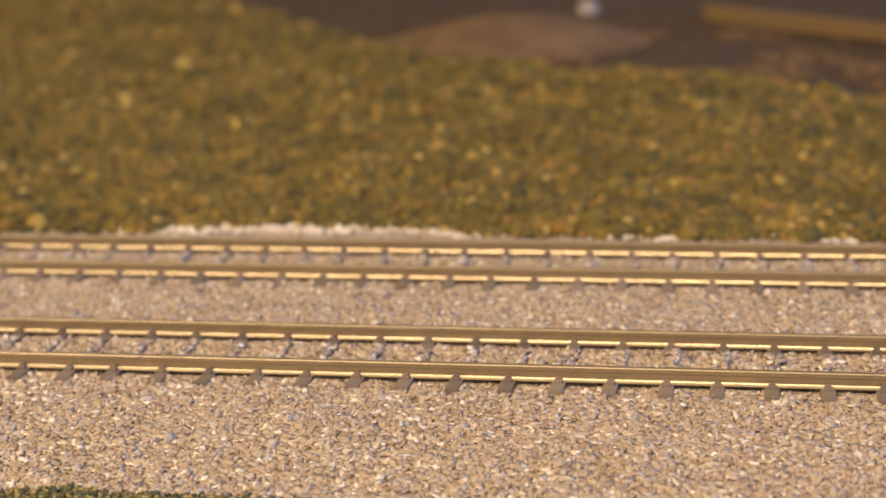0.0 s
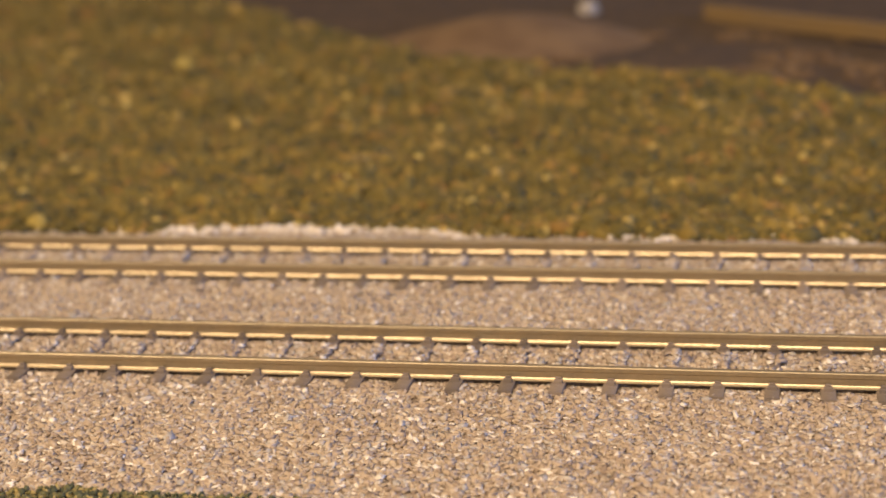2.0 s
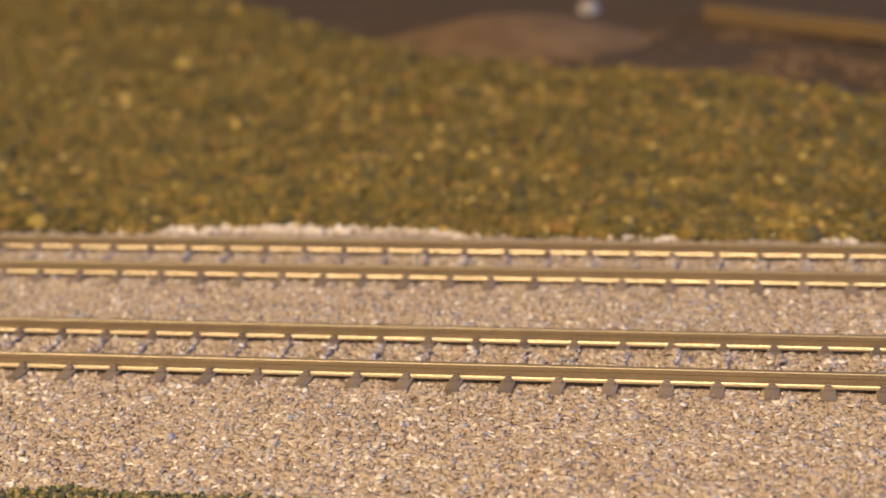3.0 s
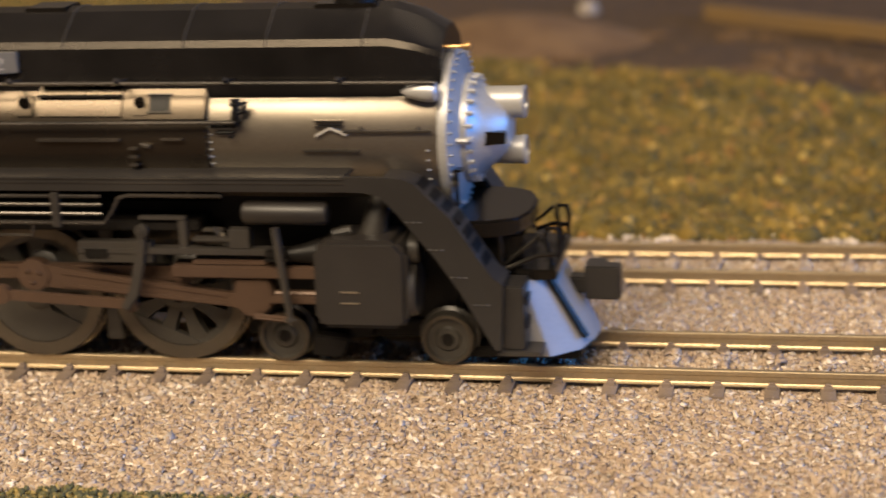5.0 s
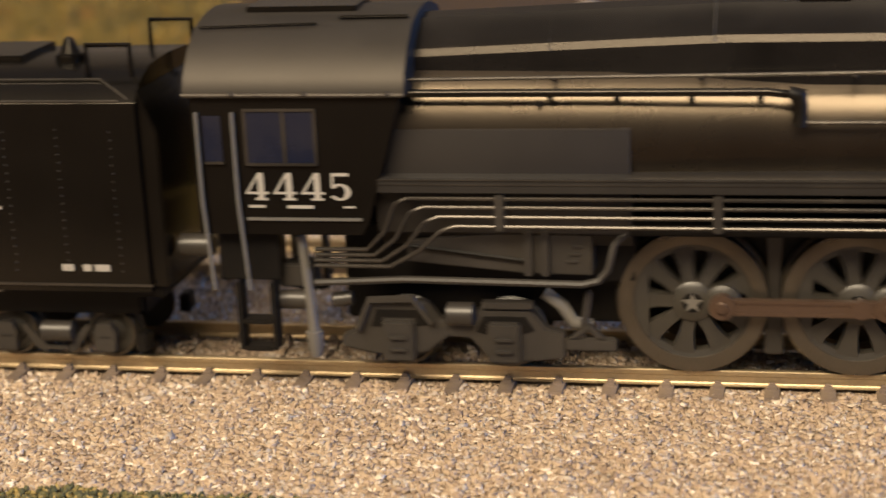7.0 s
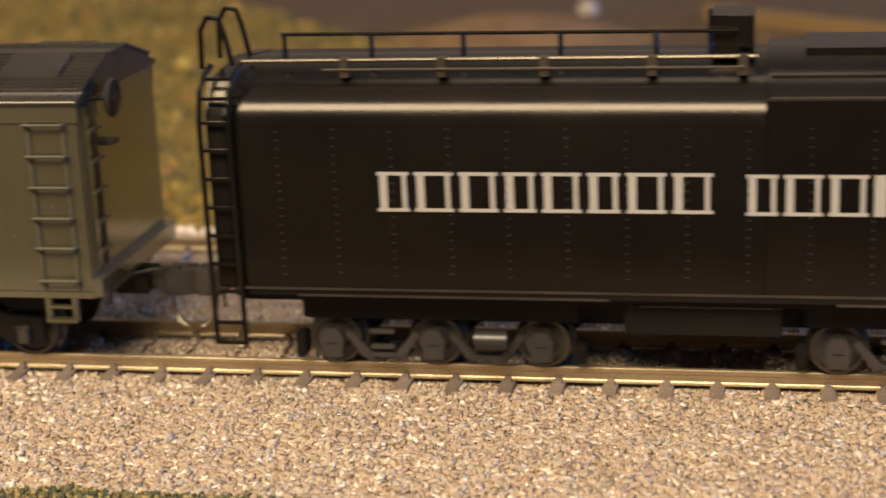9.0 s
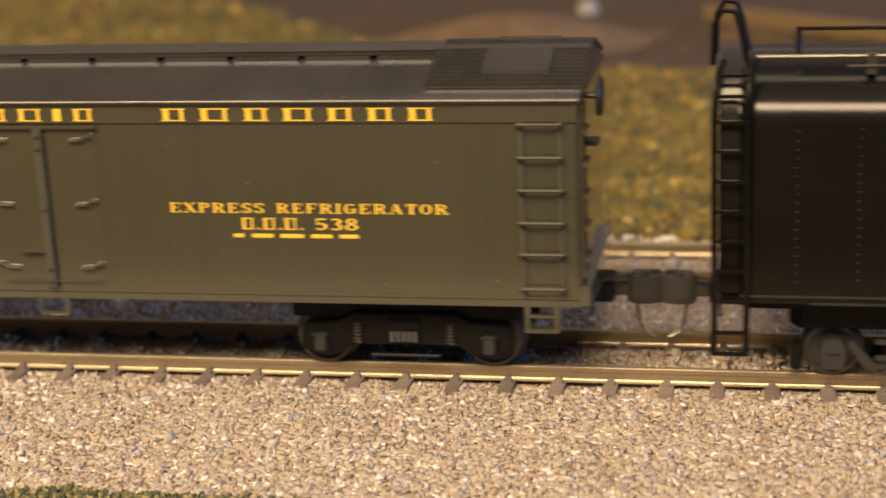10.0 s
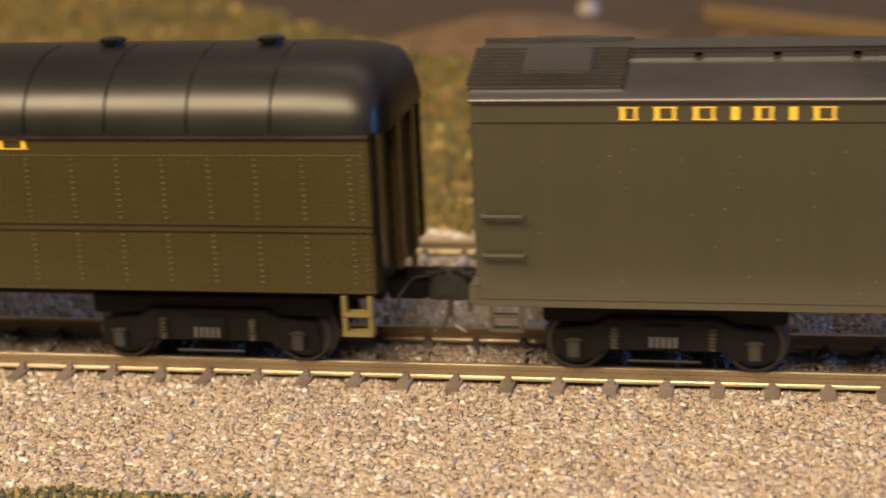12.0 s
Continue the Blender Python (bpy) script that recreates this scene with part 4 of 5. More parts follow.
part("injector_pipe", Shape().tube([(-136.5, -15.6, 23.4), (-136.2, -15.6, 21.6), (-135.6, -15.6, 14), (-135.2, -15.6, 7)], [1.0, 0.8, 0.8, 0.9], 10).tube([(-135.2, -15.6, 7.4), (-135.1, -15.6, 5.2), (-135.1, -15.6, 3.2)], [1.4, 1.3, 0.9], 10), PILOT, loco, "pale vertical injector pipe")
part("injector", Shape().box(-141, -135, -14, -10, 14.2, 18.0).lathe([(-141, 1.6), (-136, 1.6)], -14, 12.2, 12).studs([(-132, -15, 17.2), (-131, -15, 19)], 0.9), FRAMEGREY, loco, bevel=0.3)
part("drawbar_buffer", Shape().lathe([(-158, 1.3), (-157.6, 1.9), (-152.5, 1.9), (-152, 1.4)], -12, 20.5, 16), FRAMEGREY, loco)

# ashpan and trailing truck
part("ashpan", Shape().prism([(-119, 22.5), (-100, 24.5), (-90.5, 24.5), (-90.5, 17.0), (-101, 17.2), (-120, 19)], -14.6, -9), FRAMEGREY, loco, "dusty ashpan with ribs", bevel=0.25, mirror=True)
for x in (-101, -98.4):
    part("ashpan_post", Shape().box(x, x + 1.3, -15.6, -14.5, 17, 24.6), FRAMEGREY, loco, bevel=0.2, mirror=True)
part("ashpan_rib", Shape().box(-93.6, -92, -14.9, -14.5, 21.6, 21.9).box(-94, -92.4, -14.9, -14.5, 20.4, 20.7).box(-94.4, -92.8, -14.9, -14.5, 19.2, 19.5), FRAMEGREY, loco)
part("ashpan_rod", Shape().tube([(-119, -14.9, 21.6), (-101, -14.9, 19.4)], 0.35, 6), UNDER, loco)
part("sand_pipe", Shape().tube([(-134.5, -15.6, 15.6), (-120, -15.8, 16.4), (-92, -15.8, 16.0), (-89.5, -15.8, 16.6), (-88, -15.6, 18.4), (-87, -15.2, 22.4), (-85, -14.6, 24.2)], 0.6, 8), FRAMEGREY, loco)
tt = Shape()
tt.prism([(-131, 6.4), (-128.6, 7.4), (-127.6, 10.6), (-125.6, 12.4), (-117, 12.4), (-114.6, 9.4), (-110.6, 9.4), (-108.4, 11.4), (-100.4, 11.4), (-97.8, 8.2), (-95, 7.6), (-95, 3.4), (-99.5, 2.8), (-103, 2.6), (-107.4, 3.4), (-110, 6.4), (-113.6, 6.6), (-117, 4.0), (-121.5, 3.0), (-126.5, 3.6), (-131, 4.6)], -14.8, -12.6)
tt.box(-95, -87.0, -14.6, -13.2, 4.6, 6.8).tube([(-92.4, -14, 6.6), (-91.2, -14, 14.5)], 0.7, 6).prism([(-94.6, 6.6), (-91.4, 9.4), (-88.6, 6.6), (-90, 6.6), (-91.4, 8.0), (-93, 6.6)], -14.8, -13.4)
part("trailing_truck_frame", tt, FRAMEGREY, loco, "cast trailing truck frame with journal boxes", bevel=0.3, mirror=True)
for x in (-121.5, -104.5):
    part("journal_box", Shape().box(x - 2.6, x + 2.6, -16.0, -13.8, 2.6, 9.4).box(x - 1.7, x + 1.7, -16.6, -15.8, 4.2, 5.4).box(x - 1.7, x + 1.7, -16.6, -15.8, 6.2, 7.4), FRAMEGREY, loco, bevel=0.4, mirror=True)
# dark plates laid on the frame paint the shade of its open arches
for pts_ in ([(-126.0, 8.2), (-125.0, 11.0), (-118.0, 11.0), (-116.4, 8.6), (-118.6, 8.4), (-118.8, 9.8), (-124.2, 9.8), (-124.4, 8.2)], [(-109.0, 7.6), (-107.8, 10.2), (-101.2, 10.2), (-99.8, 8.0), (-101.6, 7.4), (-101.8, 9.2), (-107.2, 9.2), (-107.4, 7.2)]):
    part("frame_opening_shade", Shape().prism(pts_, -14.95, -14.7), UNDER, loco)
part("equalizer", Shape().tube([(-128, -15.2, 7.8), (-126, -15.2, 12.6), (-119, -15.2, 13.0), (-116, -15.2, 9.0)], 0.75, 6).lathe([(-113.8, 1.0), (-113.4, 1.9), (-109.4, 1.9), (-109, 1.0)], -15.0, 10.6, 14).box(-108, -100, -15.2, -13.4, 11.6, 12.6), FRAMEGREY, loco)
part("booster_pipe", Shape().tube([(-98.4, -12.6, 13.6), (-95.6, -12.8, 11.6), (-94, -12.6, 8.8), (-91, -12.4, 8.2)], 1.1, 10), PILOT, loco)
part("booster_valve", Shape().tube([(-132, -14, 12.2), (-129, -14, 12.6)], 1.2, 10), FRAMEGREY, loco)

# driving wheels
TYRE_P = [(7.2, 9.4), (7.2, R_D + 0.6), (7.6, R_D + 0.65), (7.95, R_D + 0.05), (10.0, R_D - 0.05), (10.05, R_D - 0.9), (9.9, 9.3)]


def driver(x):
    at = (x, 0, R_D)
    ax = part("driving_wheelset", Shape().lathe([(-10.6, 1.6), (-9.8, 1.9), (9.8, 1.9), (10.6, 1.6)], x, R_D, 16, "y"), UNDER, loco, at=at)
    for s in (-1, 1):
        turn = 0.0 if s < 0 else math.pi / 2
        w = Shape().lathe([(s * 7.6, 1.6), (s * 7.6, 3.6), (s * 10.0, 3.3), (s * 10.5, 2.6), (s * 10.6, 0.3)], x, R_D, 24, "y")
        w.lathe([(s * 7.5, 10.2), (s * 7.5, 8.2), (s * 9.3, 8.3), (s * 9.6, 9.6)], x, R_D, 40, "y", hollow=True)
        for k in range(9):
            a = turn + 2 * math.pi * (k + 0.5) / 9
            c, d = math.cos(a), math.sin(a)
            ring = []
            for rr, hw, dep in ((2.8, 1.15, 9.9), (5.4, 1.25, 9.6), (7.6, 1.75, 9.45), (9.0, 2.6, 9.4)):
                ring.append([(x + rr * c - q * d, s * yy, R_D + rr * d + q * c) for q, yy in ((-hw, 8.2), (-hw * 0.8, dep), (hw * 0.8, dep), (hw, 8.2))])
            part("spoke", Shape().loft(ring), WHEEL, ax, org=at)
        w.lathe([(s * 9.2, 3.0), (s * 10.3, 2.8), (s * 10.8, 2.0), (s * 10.8, 0.2)], x + 4.6 * math.cos(turn), R_D + 4.6 * math.sin(turn), 18, "y")
        fan = 74 if x == DRIVERS[2] else 42
        cw = arc(0, 0, 9.2, 180 - fan + math.degrees(turn), 180 + fan + math.degrees(turn), 14)
        w.prism([(x + p, R_D + q) for p, q in cw], s * 8.4, s * 9.75)
        part("wheel", w, WHEEL, ax, "dusty spoked wheel centre", org=at, smooth=35)
        part("tyre", Shape().lathe([(s * a, q) for a, q in TYRE_P], x, R_D, 56, "y", hollow=True), TYRE, ax, "worn steel tyre", org=at)
        star = []
        for k in range(10):
            a, q = math.pi / 2 + math.pi * k / 5, (1.7 if k % 2 == 0 else 0.7)
            star.append((x + q * math.cos(a), R_D + q * math.sin(a)))
        part("hub_star", Shape().prism(star, s * 10.55, s * 10.85), PILOT, ax, "pale star on the hub", org=at)
        part("crank_pin", Shape().lathe([(s * 10.6, 1.0), (s * 13.2, 1.0), (s * 13.4, 0.6)], x + 4.6 * math.cos(turn), R_D + 4.6 * math.sin(turn), 14, "y"), ROD, ax, org=at)
    rolling.append((ax, at, R_D))
    return ax


driver_axles = [driver(x) for x in DRIVERS]
for x in (17.2, 44.5):
    wheelset(loco, x, 4.35, WHEEL)
for x in (-121.5, -104.5):
    wheelset(loco, x, 5.3, WHEEL)
part("lead_truck_frame", Shape().box(10, 50, -6.5, 6.5, 3.5, 6.5).box(28, 32, -9, 9, 4, 9).prism([(22, 1.4), (27, 1.2), (28.5, 4.4), (22.6, 5)], -11.0, -8.0), UNDER, loco, bevel=0.3)


def eye_rod(pins, y0, y1, half, eye):
    """A flat fluted rod with round eyes at the pins (x, z)."""
    s = Shape()
    for (ax, az), (bx, bz) in zip(pins, pins[1:]):
        s.box(ax, bx, y0, y1, az - half, az + half)
        s.box(ax + eye, bx - eye, y0 - 0.18, y0 + 0.1, az - half, az - half * 0.55).box(ax + eye, bx - eye, y0 - 0.18, y0 + 0.1, az + half * 0.55, az + half)
    for ax, az in pins:
        s.lathe([(y0 - 0.35, eye * 0.6), (y0 - 0.3, eye), (y1 + 0.2, eye), (y1 + 0.2, eye * 0.5)], ax, az, 20, "y")
        s.lathe([(y0 - 0.9, 0.75), (y0 - 0.2, 0.8)], ax, az, 12, "y")
    return s


rod_at = (DRIVERS[0], 0, R_D)
side_rod = part("coupling_rod", eye_rod([(x, R_D) for x in DRIVERS], -12.6, -11.5, 1.25, 2.0).lathe([(-12.9, 1.5), (-11.4, 1.5)], DRIVERS[1] - 4.2, R_D, 16, "y"), ROD, loco, "brown weathered coupling rod", bevel=0, at=rod_at)
far_rod = part("coupling_rod", eye_rod([(x, R_D) for x in DRIVERS], 11.5, 12.6, 1.25, 2.0), ROD, loco, "brown weathered coupling rod", at=rod_at)
L_ROD = 38.0
mx = DRIVERS[2]
mr = Shape().loft([[(mx + a, y, R_D + q * h) for y, q in ((-14.6, -1), (-14.6, 1), (-13.4, 1), (-13.4, -1))] for a, h in ((2, 1.9), (8, 1.6), (34, 1.15), (37, 1.4))])
mr.loft([[(mx + a, y, R_D + 0.62 * h + q * 0.3) for y, q in ((-14.8, -1), (-14.8, 1), (-14.5, 1), (-14.5, -1))] for a, h in ((5, 1.7), (33, 1.15))])
mr.loft([[(mx + a, y, R_D - 0.62 * h + q * 0.3) for y, q in ((-14.8, -1), (-14.8, 1), (-14.5, 1), (-14.5, -1))] for a, h in ((5, 1.7), (33, 1.15))])
mr.lathe([(-15.0, 1.6), (-14.9, 2.7), (-13.2, 2.7), (-13.2, 1.0)], mx, R_D, 24, "y").lathe([(-15.0, 0.8), (-14.9, 1.7), (-13.2, 1.7), (-13.2, 0.6)], mx + L_ROD, R_D, 18, "y")
mr.studs([(mx + 1.2 * math.cos(a), -15.1, R_D + 1.2 * math.sin(a)) for a in (0.5, 2.6, 4.7)], 0.55)
main_rod = part("main_rod", mr, ROD, loco, "heavy brown main rod", at=(mx, 0, R_D))
ch = Shape().prism([(-3.4, 2.0), (-2.8, 4.4), (2.6, 4.4), (3.2, 2.2), (2.6, -0.6), (1.0, -2.0), (-1.4, -2.0), (-2.8, -0.8)], -15.6, -12.8)
ch.v = [(x + mx + L_ROD, y, z + R_D) for x, y, z in ch.v]
ch.tube([(mx + L_ROD + 3, -14.2, R_D + 1.6), (mx + L_ROD + 20, -14.2, R_D + 1.6)], 0.7, 10).tube([(mx + L_ROD, -16.4, R_D - 1.6), (mx + L_ROD + 6.5, -16.4, R_D - 2.2)], 0.55, 8)
crosshead = part("crosshead", ch, ROD, loco, "brown crosshead with piston rod", bevel=0.25, at=(mx + L_ROD, 0, R_D))
lever = part("combination_lever", Shape().tube([(19.3, -17.2, 25.0), (19.3, -17.2, 22.6), (19.3, -17.2, 9.4)], [0.7, 0.75, 0.6], 8).studs([(19.3, -17.3, 9.6)], 1.1), FRAMEGREY, loco, at=(19.3, -17.2, 22.6))
lk = Shape().prism([(-4.1, 24.6), (-2.7, 24.6), (-2.0, 19), (-2.0, 13.4), (-3.2, 10.2), (-4.5, 10.6), (-3.6, 14), (-3.7, 19.4)], -17.4, -16.4).lathe([(-17.6, 0.5), (-17.55, 1.15), (-16.4, 1.15)], -3.4, 24.2, 16, "y").lathe([(-17.9, 0.5), (-17.55, 0.55)], -3.4, 24.2, 10, "y")
link = part("expansion_link", lk, FRAMEGREY, loco, bevel=0.25, at=(-3.4, -17, 23.0))
ecc = part("eccentric_rod", Shape().box(-26.5, -3.6, -16.2, -15.3, R_D - 0.8, R_D + 0.8).lathe([(-16.4, 1.3), (-15.0, 1.3)], -3.6, R_D, 14, "y").lathe([(-16.4, 1.6), (-15.0, 1.6)], -26.0, R_D, 14, "y"), ROD, loco, at=(-3.6, 0, R_D))

# ---- tender ----
tender = vehicle("locomotive_tender", -230, "black model tender with off-white lettering and ladder", "tender")
TP = [(-17.4, 14.0), (-17.5, 15.4), (-17.5, 41.4), (-17.0, 43.6), (-15.8, 45.2), (-14.0, 46.6), (-11.6, 48.2), (0, 49.2)]
TP = TP + [(-y, z) for y, z in reversed(TP[:-1])]
FP = [(-17.4, 14.0), (-17.5, 15.4), (-17.5, 45.0), (-17.2, 45.4), (-13.8, 48.0), (-9.0, 49.6), (0, 50.0)]
FP = FP + [(-y, z) for y, z in reversed(FP[:-1])]
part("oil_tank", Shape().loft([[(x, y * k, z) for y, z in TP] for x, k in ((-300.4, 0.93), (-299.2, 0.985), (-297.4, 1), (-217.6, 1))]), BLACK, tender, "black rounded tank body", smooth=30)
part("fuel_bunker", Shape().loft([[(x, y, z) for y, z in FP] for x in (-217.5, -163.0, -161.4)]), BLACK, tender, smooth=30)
part("bunker_front", Shape().prism([(-161.4, 14.6), (-158.6, 14.6), (-158.4, 40), (-161.4, 47)], -16.5, 16.5), BLACK, tender, bevel=0.3)
part("tender_underframe", Shape().box(-300, -160, -15.2, 15.2, 12.4, 14.8).box(-239, -215, -14.5, 14.5, 7.4, 13.2).box(-292, -168, -4, 4, 5.5, 13), UNDER, tender, bevel=0.3)
part("sill_trim", Shape().box(-290, -241, -17.6, -17.2, 13.9, 14.3).box(-238, -215, -15.0, -14.4, 12.2, 12.5).studs([(-237, -15, 12.4), (-226, -15, 12.6), (-216, -15, 12.4)], 0.6).box(-207, -187, -17.6, -17.2, 13.7, 14.1).box(-300, -161, -17.7, -17.4, 15.0, 15.4), PIPE, tender)
rv = Shape()
for x in range(-292, -162, 9):
    rv.studs([(x + random.uniform(-0.1, 0.1), -17.5, z + 0.4 * (x % 2)) for z in np.arange(17.5, 41.0, 1.35)], 0.22)
# grey lighter than the tank stands in for the rivets' highlights
part("rivet_row", rv, FRAMEGREY, tender, smooth=0)
part("lettering", sign_shape("nbbnbnbb", -276.3, -225.2, 27.9, 34.2, -17.54, 0.14), CHALK, tender, "off-white serifed name in plain shapes")
part("lettering", sign_shape("nbbinib", -220.4, -185.6, 27.7, 34.0, -17.54, 0.14), CHALK, tender)
part("small_lettering", Shape().box(-176.2, -174.2, -17.6, -17.45, 17.5, 18.6).box(-172.6, -171.2, -17.6, -17.45, 17.5, 18.6).box(-170.6, -168, -17.6, -17.45, 17.5, 18.6), CHALK, tender)
lad = Shape()
for x in (-304.0, -299.2):
    lad.tube([(x - 0.2, -17.2, 5.6), (x, -17.9, 13), (x, -18.0, 42), (x + 0.2, -17.2, 46.4), (x + 0.6, -15.2, 49.0), (x + 1.2, -13.4, 50.2)], 0.48, 8)
for z in (5.8, 9.4, 14.6, 19.2, 23.8, 28.4, 33.0, 37.6, 42.0, 45.6, 48.4):
    y = -17.3 if z < 9 else (-17.9 if z < 43 else (-17.0 if z < 46 else -15.4))
    lad.box(-304.0, -299.2, y - 0.45, y + 0.25, z - 0.22, z + 0.22)
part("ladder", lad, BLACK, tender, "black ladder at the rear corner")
for y0 in (-13.2, -4.0):
    part("ladder_hoop", Shape().tube([(-304.4, y0, 49.6), (-304.2, y0, 55.6), (-303.0, y0, 57.6), (-301.2, y0, 57.4), (-300.4, y0, 55), (-299.4, y0, 50)], 0.45, 8), BLACK, tender)
part("rear_wall_plate", Shape().prism([(-16.8, 15), (-16.8, 43), (-13, 48), (0, 49.4), (13, 48), (16.8, 43), (16.8, 15)], -303.4, -300.2, "x"), BLACK, tender, bevel=0.3)
rl = Shape().tube([(-292.4, -9, 54.1), (-222, -9, 53.9)], 0.32, 6)
for x in (-292, -278, -263.5, -248.5, -234):
    rl.tube([(x, -9, 49.6), (x, -9, 54.1)], 0.42, 6)
part("deck_railing", rl, BLACK, tender)
rl = Shape().tube([(-298, -12.6, 50.6), (-219, -12.6, 50.7)], 0.36, 8)
for x in (-281.6, -266.3, -250.6, -234.4, -221):
    rl.box(x - 0.7, x + 0.7, -13.4, -11.6, 48.0, 51.0)
# tyre steel instead of pipe paint, its colour lifting the pipe's highlight line
part("deck_pipe", rl.tube([(-285, -13.5, 49.3), (-221, -13.6, 49.3)], 0.22, 6), TYRE, tender)
part("filling_hatch", Shape().box(-226, -219.6, -8, 2, 49.5, 56.0).tube([(-226, -8.2, 50), (-226, -8.2, 57.2)], 0.4, 6).prism([(-224, 56), (-222, 51), (-219.6, 51), (-220, 56)], -8.5, -6), BLACK, tender, bevel=0.3)
part("deck_hatch", Shape().lathe([(49.4, 2.4), (51.0, 2.4), (51.2, 1.6), (53.6, 0.7), (53.7, 0.1)], -176, -6, 18, "z").box(-212, -184, -7, 7, 49.4, 50.8), BLACK, tender, bevel=0.2)
part("front_hoop", Shape().tube([(-170.5, -12.5, 48.6), (-170.5, -12.5, 53.4), (-163.2, -12.5, 53.4), (-163.2, -12.5, 46.5)], 0.45, 8).tube([(-166.5, 6, 49), (-166.5, 6, 54.4), (-159.2, 6, 54.4), (-159.2, 6, 46)], 0.45, 8), BLACK, tender)
part("bunker_trim", Shape().tube([(-217, -17.3, 45.3), (-164, -17.3, 45.3)], 0.28, 6).tube([(-217, -13.9, 48.1), (-168, -13.9, 48.1), (-162.5, -17, 45.4)], 0.3, 6), PIPE, tender)


def sideframe(car, xs, beam, spring, mat=UNDER):
    """A truck's cast side frame with journal boxes, springs and bolster."""
    s = Shape()
    a, b = xs[0], xs[-1]
    s.prism([(a - 3.6, 3.2), (a - 3.2, 7.6), (a + 3, 8.2), (a + 5.5, 9.6), (b - 5.5, 9.6), (b - 3, 8.2), (b + 3.2, 7.6), (b + 3.6, 3.2), (b - 3, 2.6), (b - 5, 4.2), (a + 5, 4.2), (a + 3, 2.6)], -12.6, -11.2)
    s.box(a - 5, b + 5, -11.4, -9.8, 8.4, 11.6)
    fr = part("truck_frame", s, mat, car, bevel=0.25, mirror=True)
    for x in xs:
        part("journal_box", Shape().box(x - 0.95, x + 0.95, -13.8, -12.2, 3.2, 6.2).box(x - 1.4, x + 1.4, -14.0, -13.4, 5.9, 6.3), FRAMEGREY, car, bevel=0.3, mirror=True)
    for x in spring:
        part("coil_spring", Shape().lathe([(4.6, 0.3)] + [(4.6 + 0.3 * k, 0.8 if k % 2 else 0.42) for k in range(12)] + [(8.2, 0.3)], x, -12.9, 10, "z"), TYRE, car, mirror=True)
    return fr


for xs in ((-286.3, -269.6, -252.2), (-206.5, -189.5, -172.0)):
    part("truck_frame", Shape().box(xs[0] - 5, xs[2] + 6, -11.6, -9.8, 8.2, 12.2), UNDER, tender, bevel=0.3, mirror=True)
    part("brake_cylinder", Shape().lathe([(xs[1] + 6.6, 0.6), (xs[1] + 6.8, 1.7), (xs[1] + 12.0, 1.7), (xs[1] + 12.2, 0.6)], -13.0, 5.6, 16), FRAMEGREY, tender)
    part("brake_shoe", Shape().box(xs[0] - 6.4, xs[0] - 4.6, -12.4, -9, 1.6, 5.8), UNDER, tender, bevel=0.3, mirror=True)
    part("brake_shoe", Shape().box(xs[2] + 5.0, xs[2] + 7.0, -12.4, -9, 1.6, 5.0), UNDER, tender, bevel=0.3, mirror=True)
    for k, x in enumerate(xs):
        part("journal_box", Shape().prism([(x - 1.7, 2.0), (x + 1.7, 2.0), (x + 2.0, 5.4), (x + 1.2, 7.0), (x - 1.2, 7.0), (x - 2.0, 5.4)], -13.4, -11.8).box(x - 1.1, x + 1.1, -13.7, -13.3, 4.6, 5.0), FRAMEGREY, tender, bevel=0.3, mirror=True)
        if k < 2:
            m_ = (x + xs[k + 1]) / 2
            for s in (-1, 1):
                part("equalizer_bar", Shape().prism([(m_ + s * 6.2, 6.0), (m_ + s * 5.4, 6.8), (m_ + s * 1.6, 2.6), (m_ + s * 2.0, 1.4), (m_ + s * 3.6, 2.2)], -12.8, -12.0), FRAMEGREY, tender, bevel=0.2)
            for z in (2.2, 3.6, 6.2):
                part("spring_leaf", Shape().box(m_ - 2.0, m_ + 2.0, -13.2, -12.2, z, z + 0.8), FRAMEGREY, tender, bevel=0.15)
        wheelset(tender, x, 4.3, WHEEL)
knuckle(tender, -302, -1)

# ---- refrigerator car ----
OLIVE = paint("olive-grey car paint", (0.046, 0.0415, 0.022), 0.2, dust=0.2, dust_colour=(0.085, 0.076, 0.043), bump=0.03, spec=0.8, varnish=1.0)
OLIVEMATT = paint("matt olive fittings", (0.055, 0.05, 0.032), 0.6, dust=0.3, dust_colour=(0.09, 0.08, 0.05), spec=0.3)
ROOF = paint("brown-black roof", (0.017, 0.0145, 0.0118), 0.26, dust=0.45, dust_colour=(0.06, 0.051, 0.041), spec=0.8)
reefer = vehicle("refrigerator_car", -411, "olive-grey model refrigerator car with yellow lettering and ladder", "railway car", "train cars")
part("side_panel", Shape().box(-497, -324.5, 16.9, 17.2, 14.0, 41.9), OLIVE, reefer)
part("car_body", Shape().box(-497, -324.5, -16.95, 16.95, 13.8, 45.0), OLIVE, reefer)
part("letter_board", Shape().box(-497.4, -324.2, -17.5, -16.9, 41.8, 44.9), OLIVE, reefer, bevel=0.1, mirror=True)
part("side_sill", Shape().box(-497.4, -324.2, -17.7, -16.6, 12.8, 13.9).box(-497.4, -324.2, -17.35, -17.0, 13.9, 14.5), OLIVE, reefer, bevel=0.1, mirror=True)
roofp = [(-18.0, 44.9), (-18.0, 45.5), (-17.6, 45.7), (-9, 48.2), (0, 50.0)]
roofp = roofp + [(-y, z) for y, z in reversed(roofp[:-1])]
part("roof", Shape().prism(roofp, -497.8, -323.8, "x"), ROOF, reefer, "dusty brown-black roof", smooth=20)
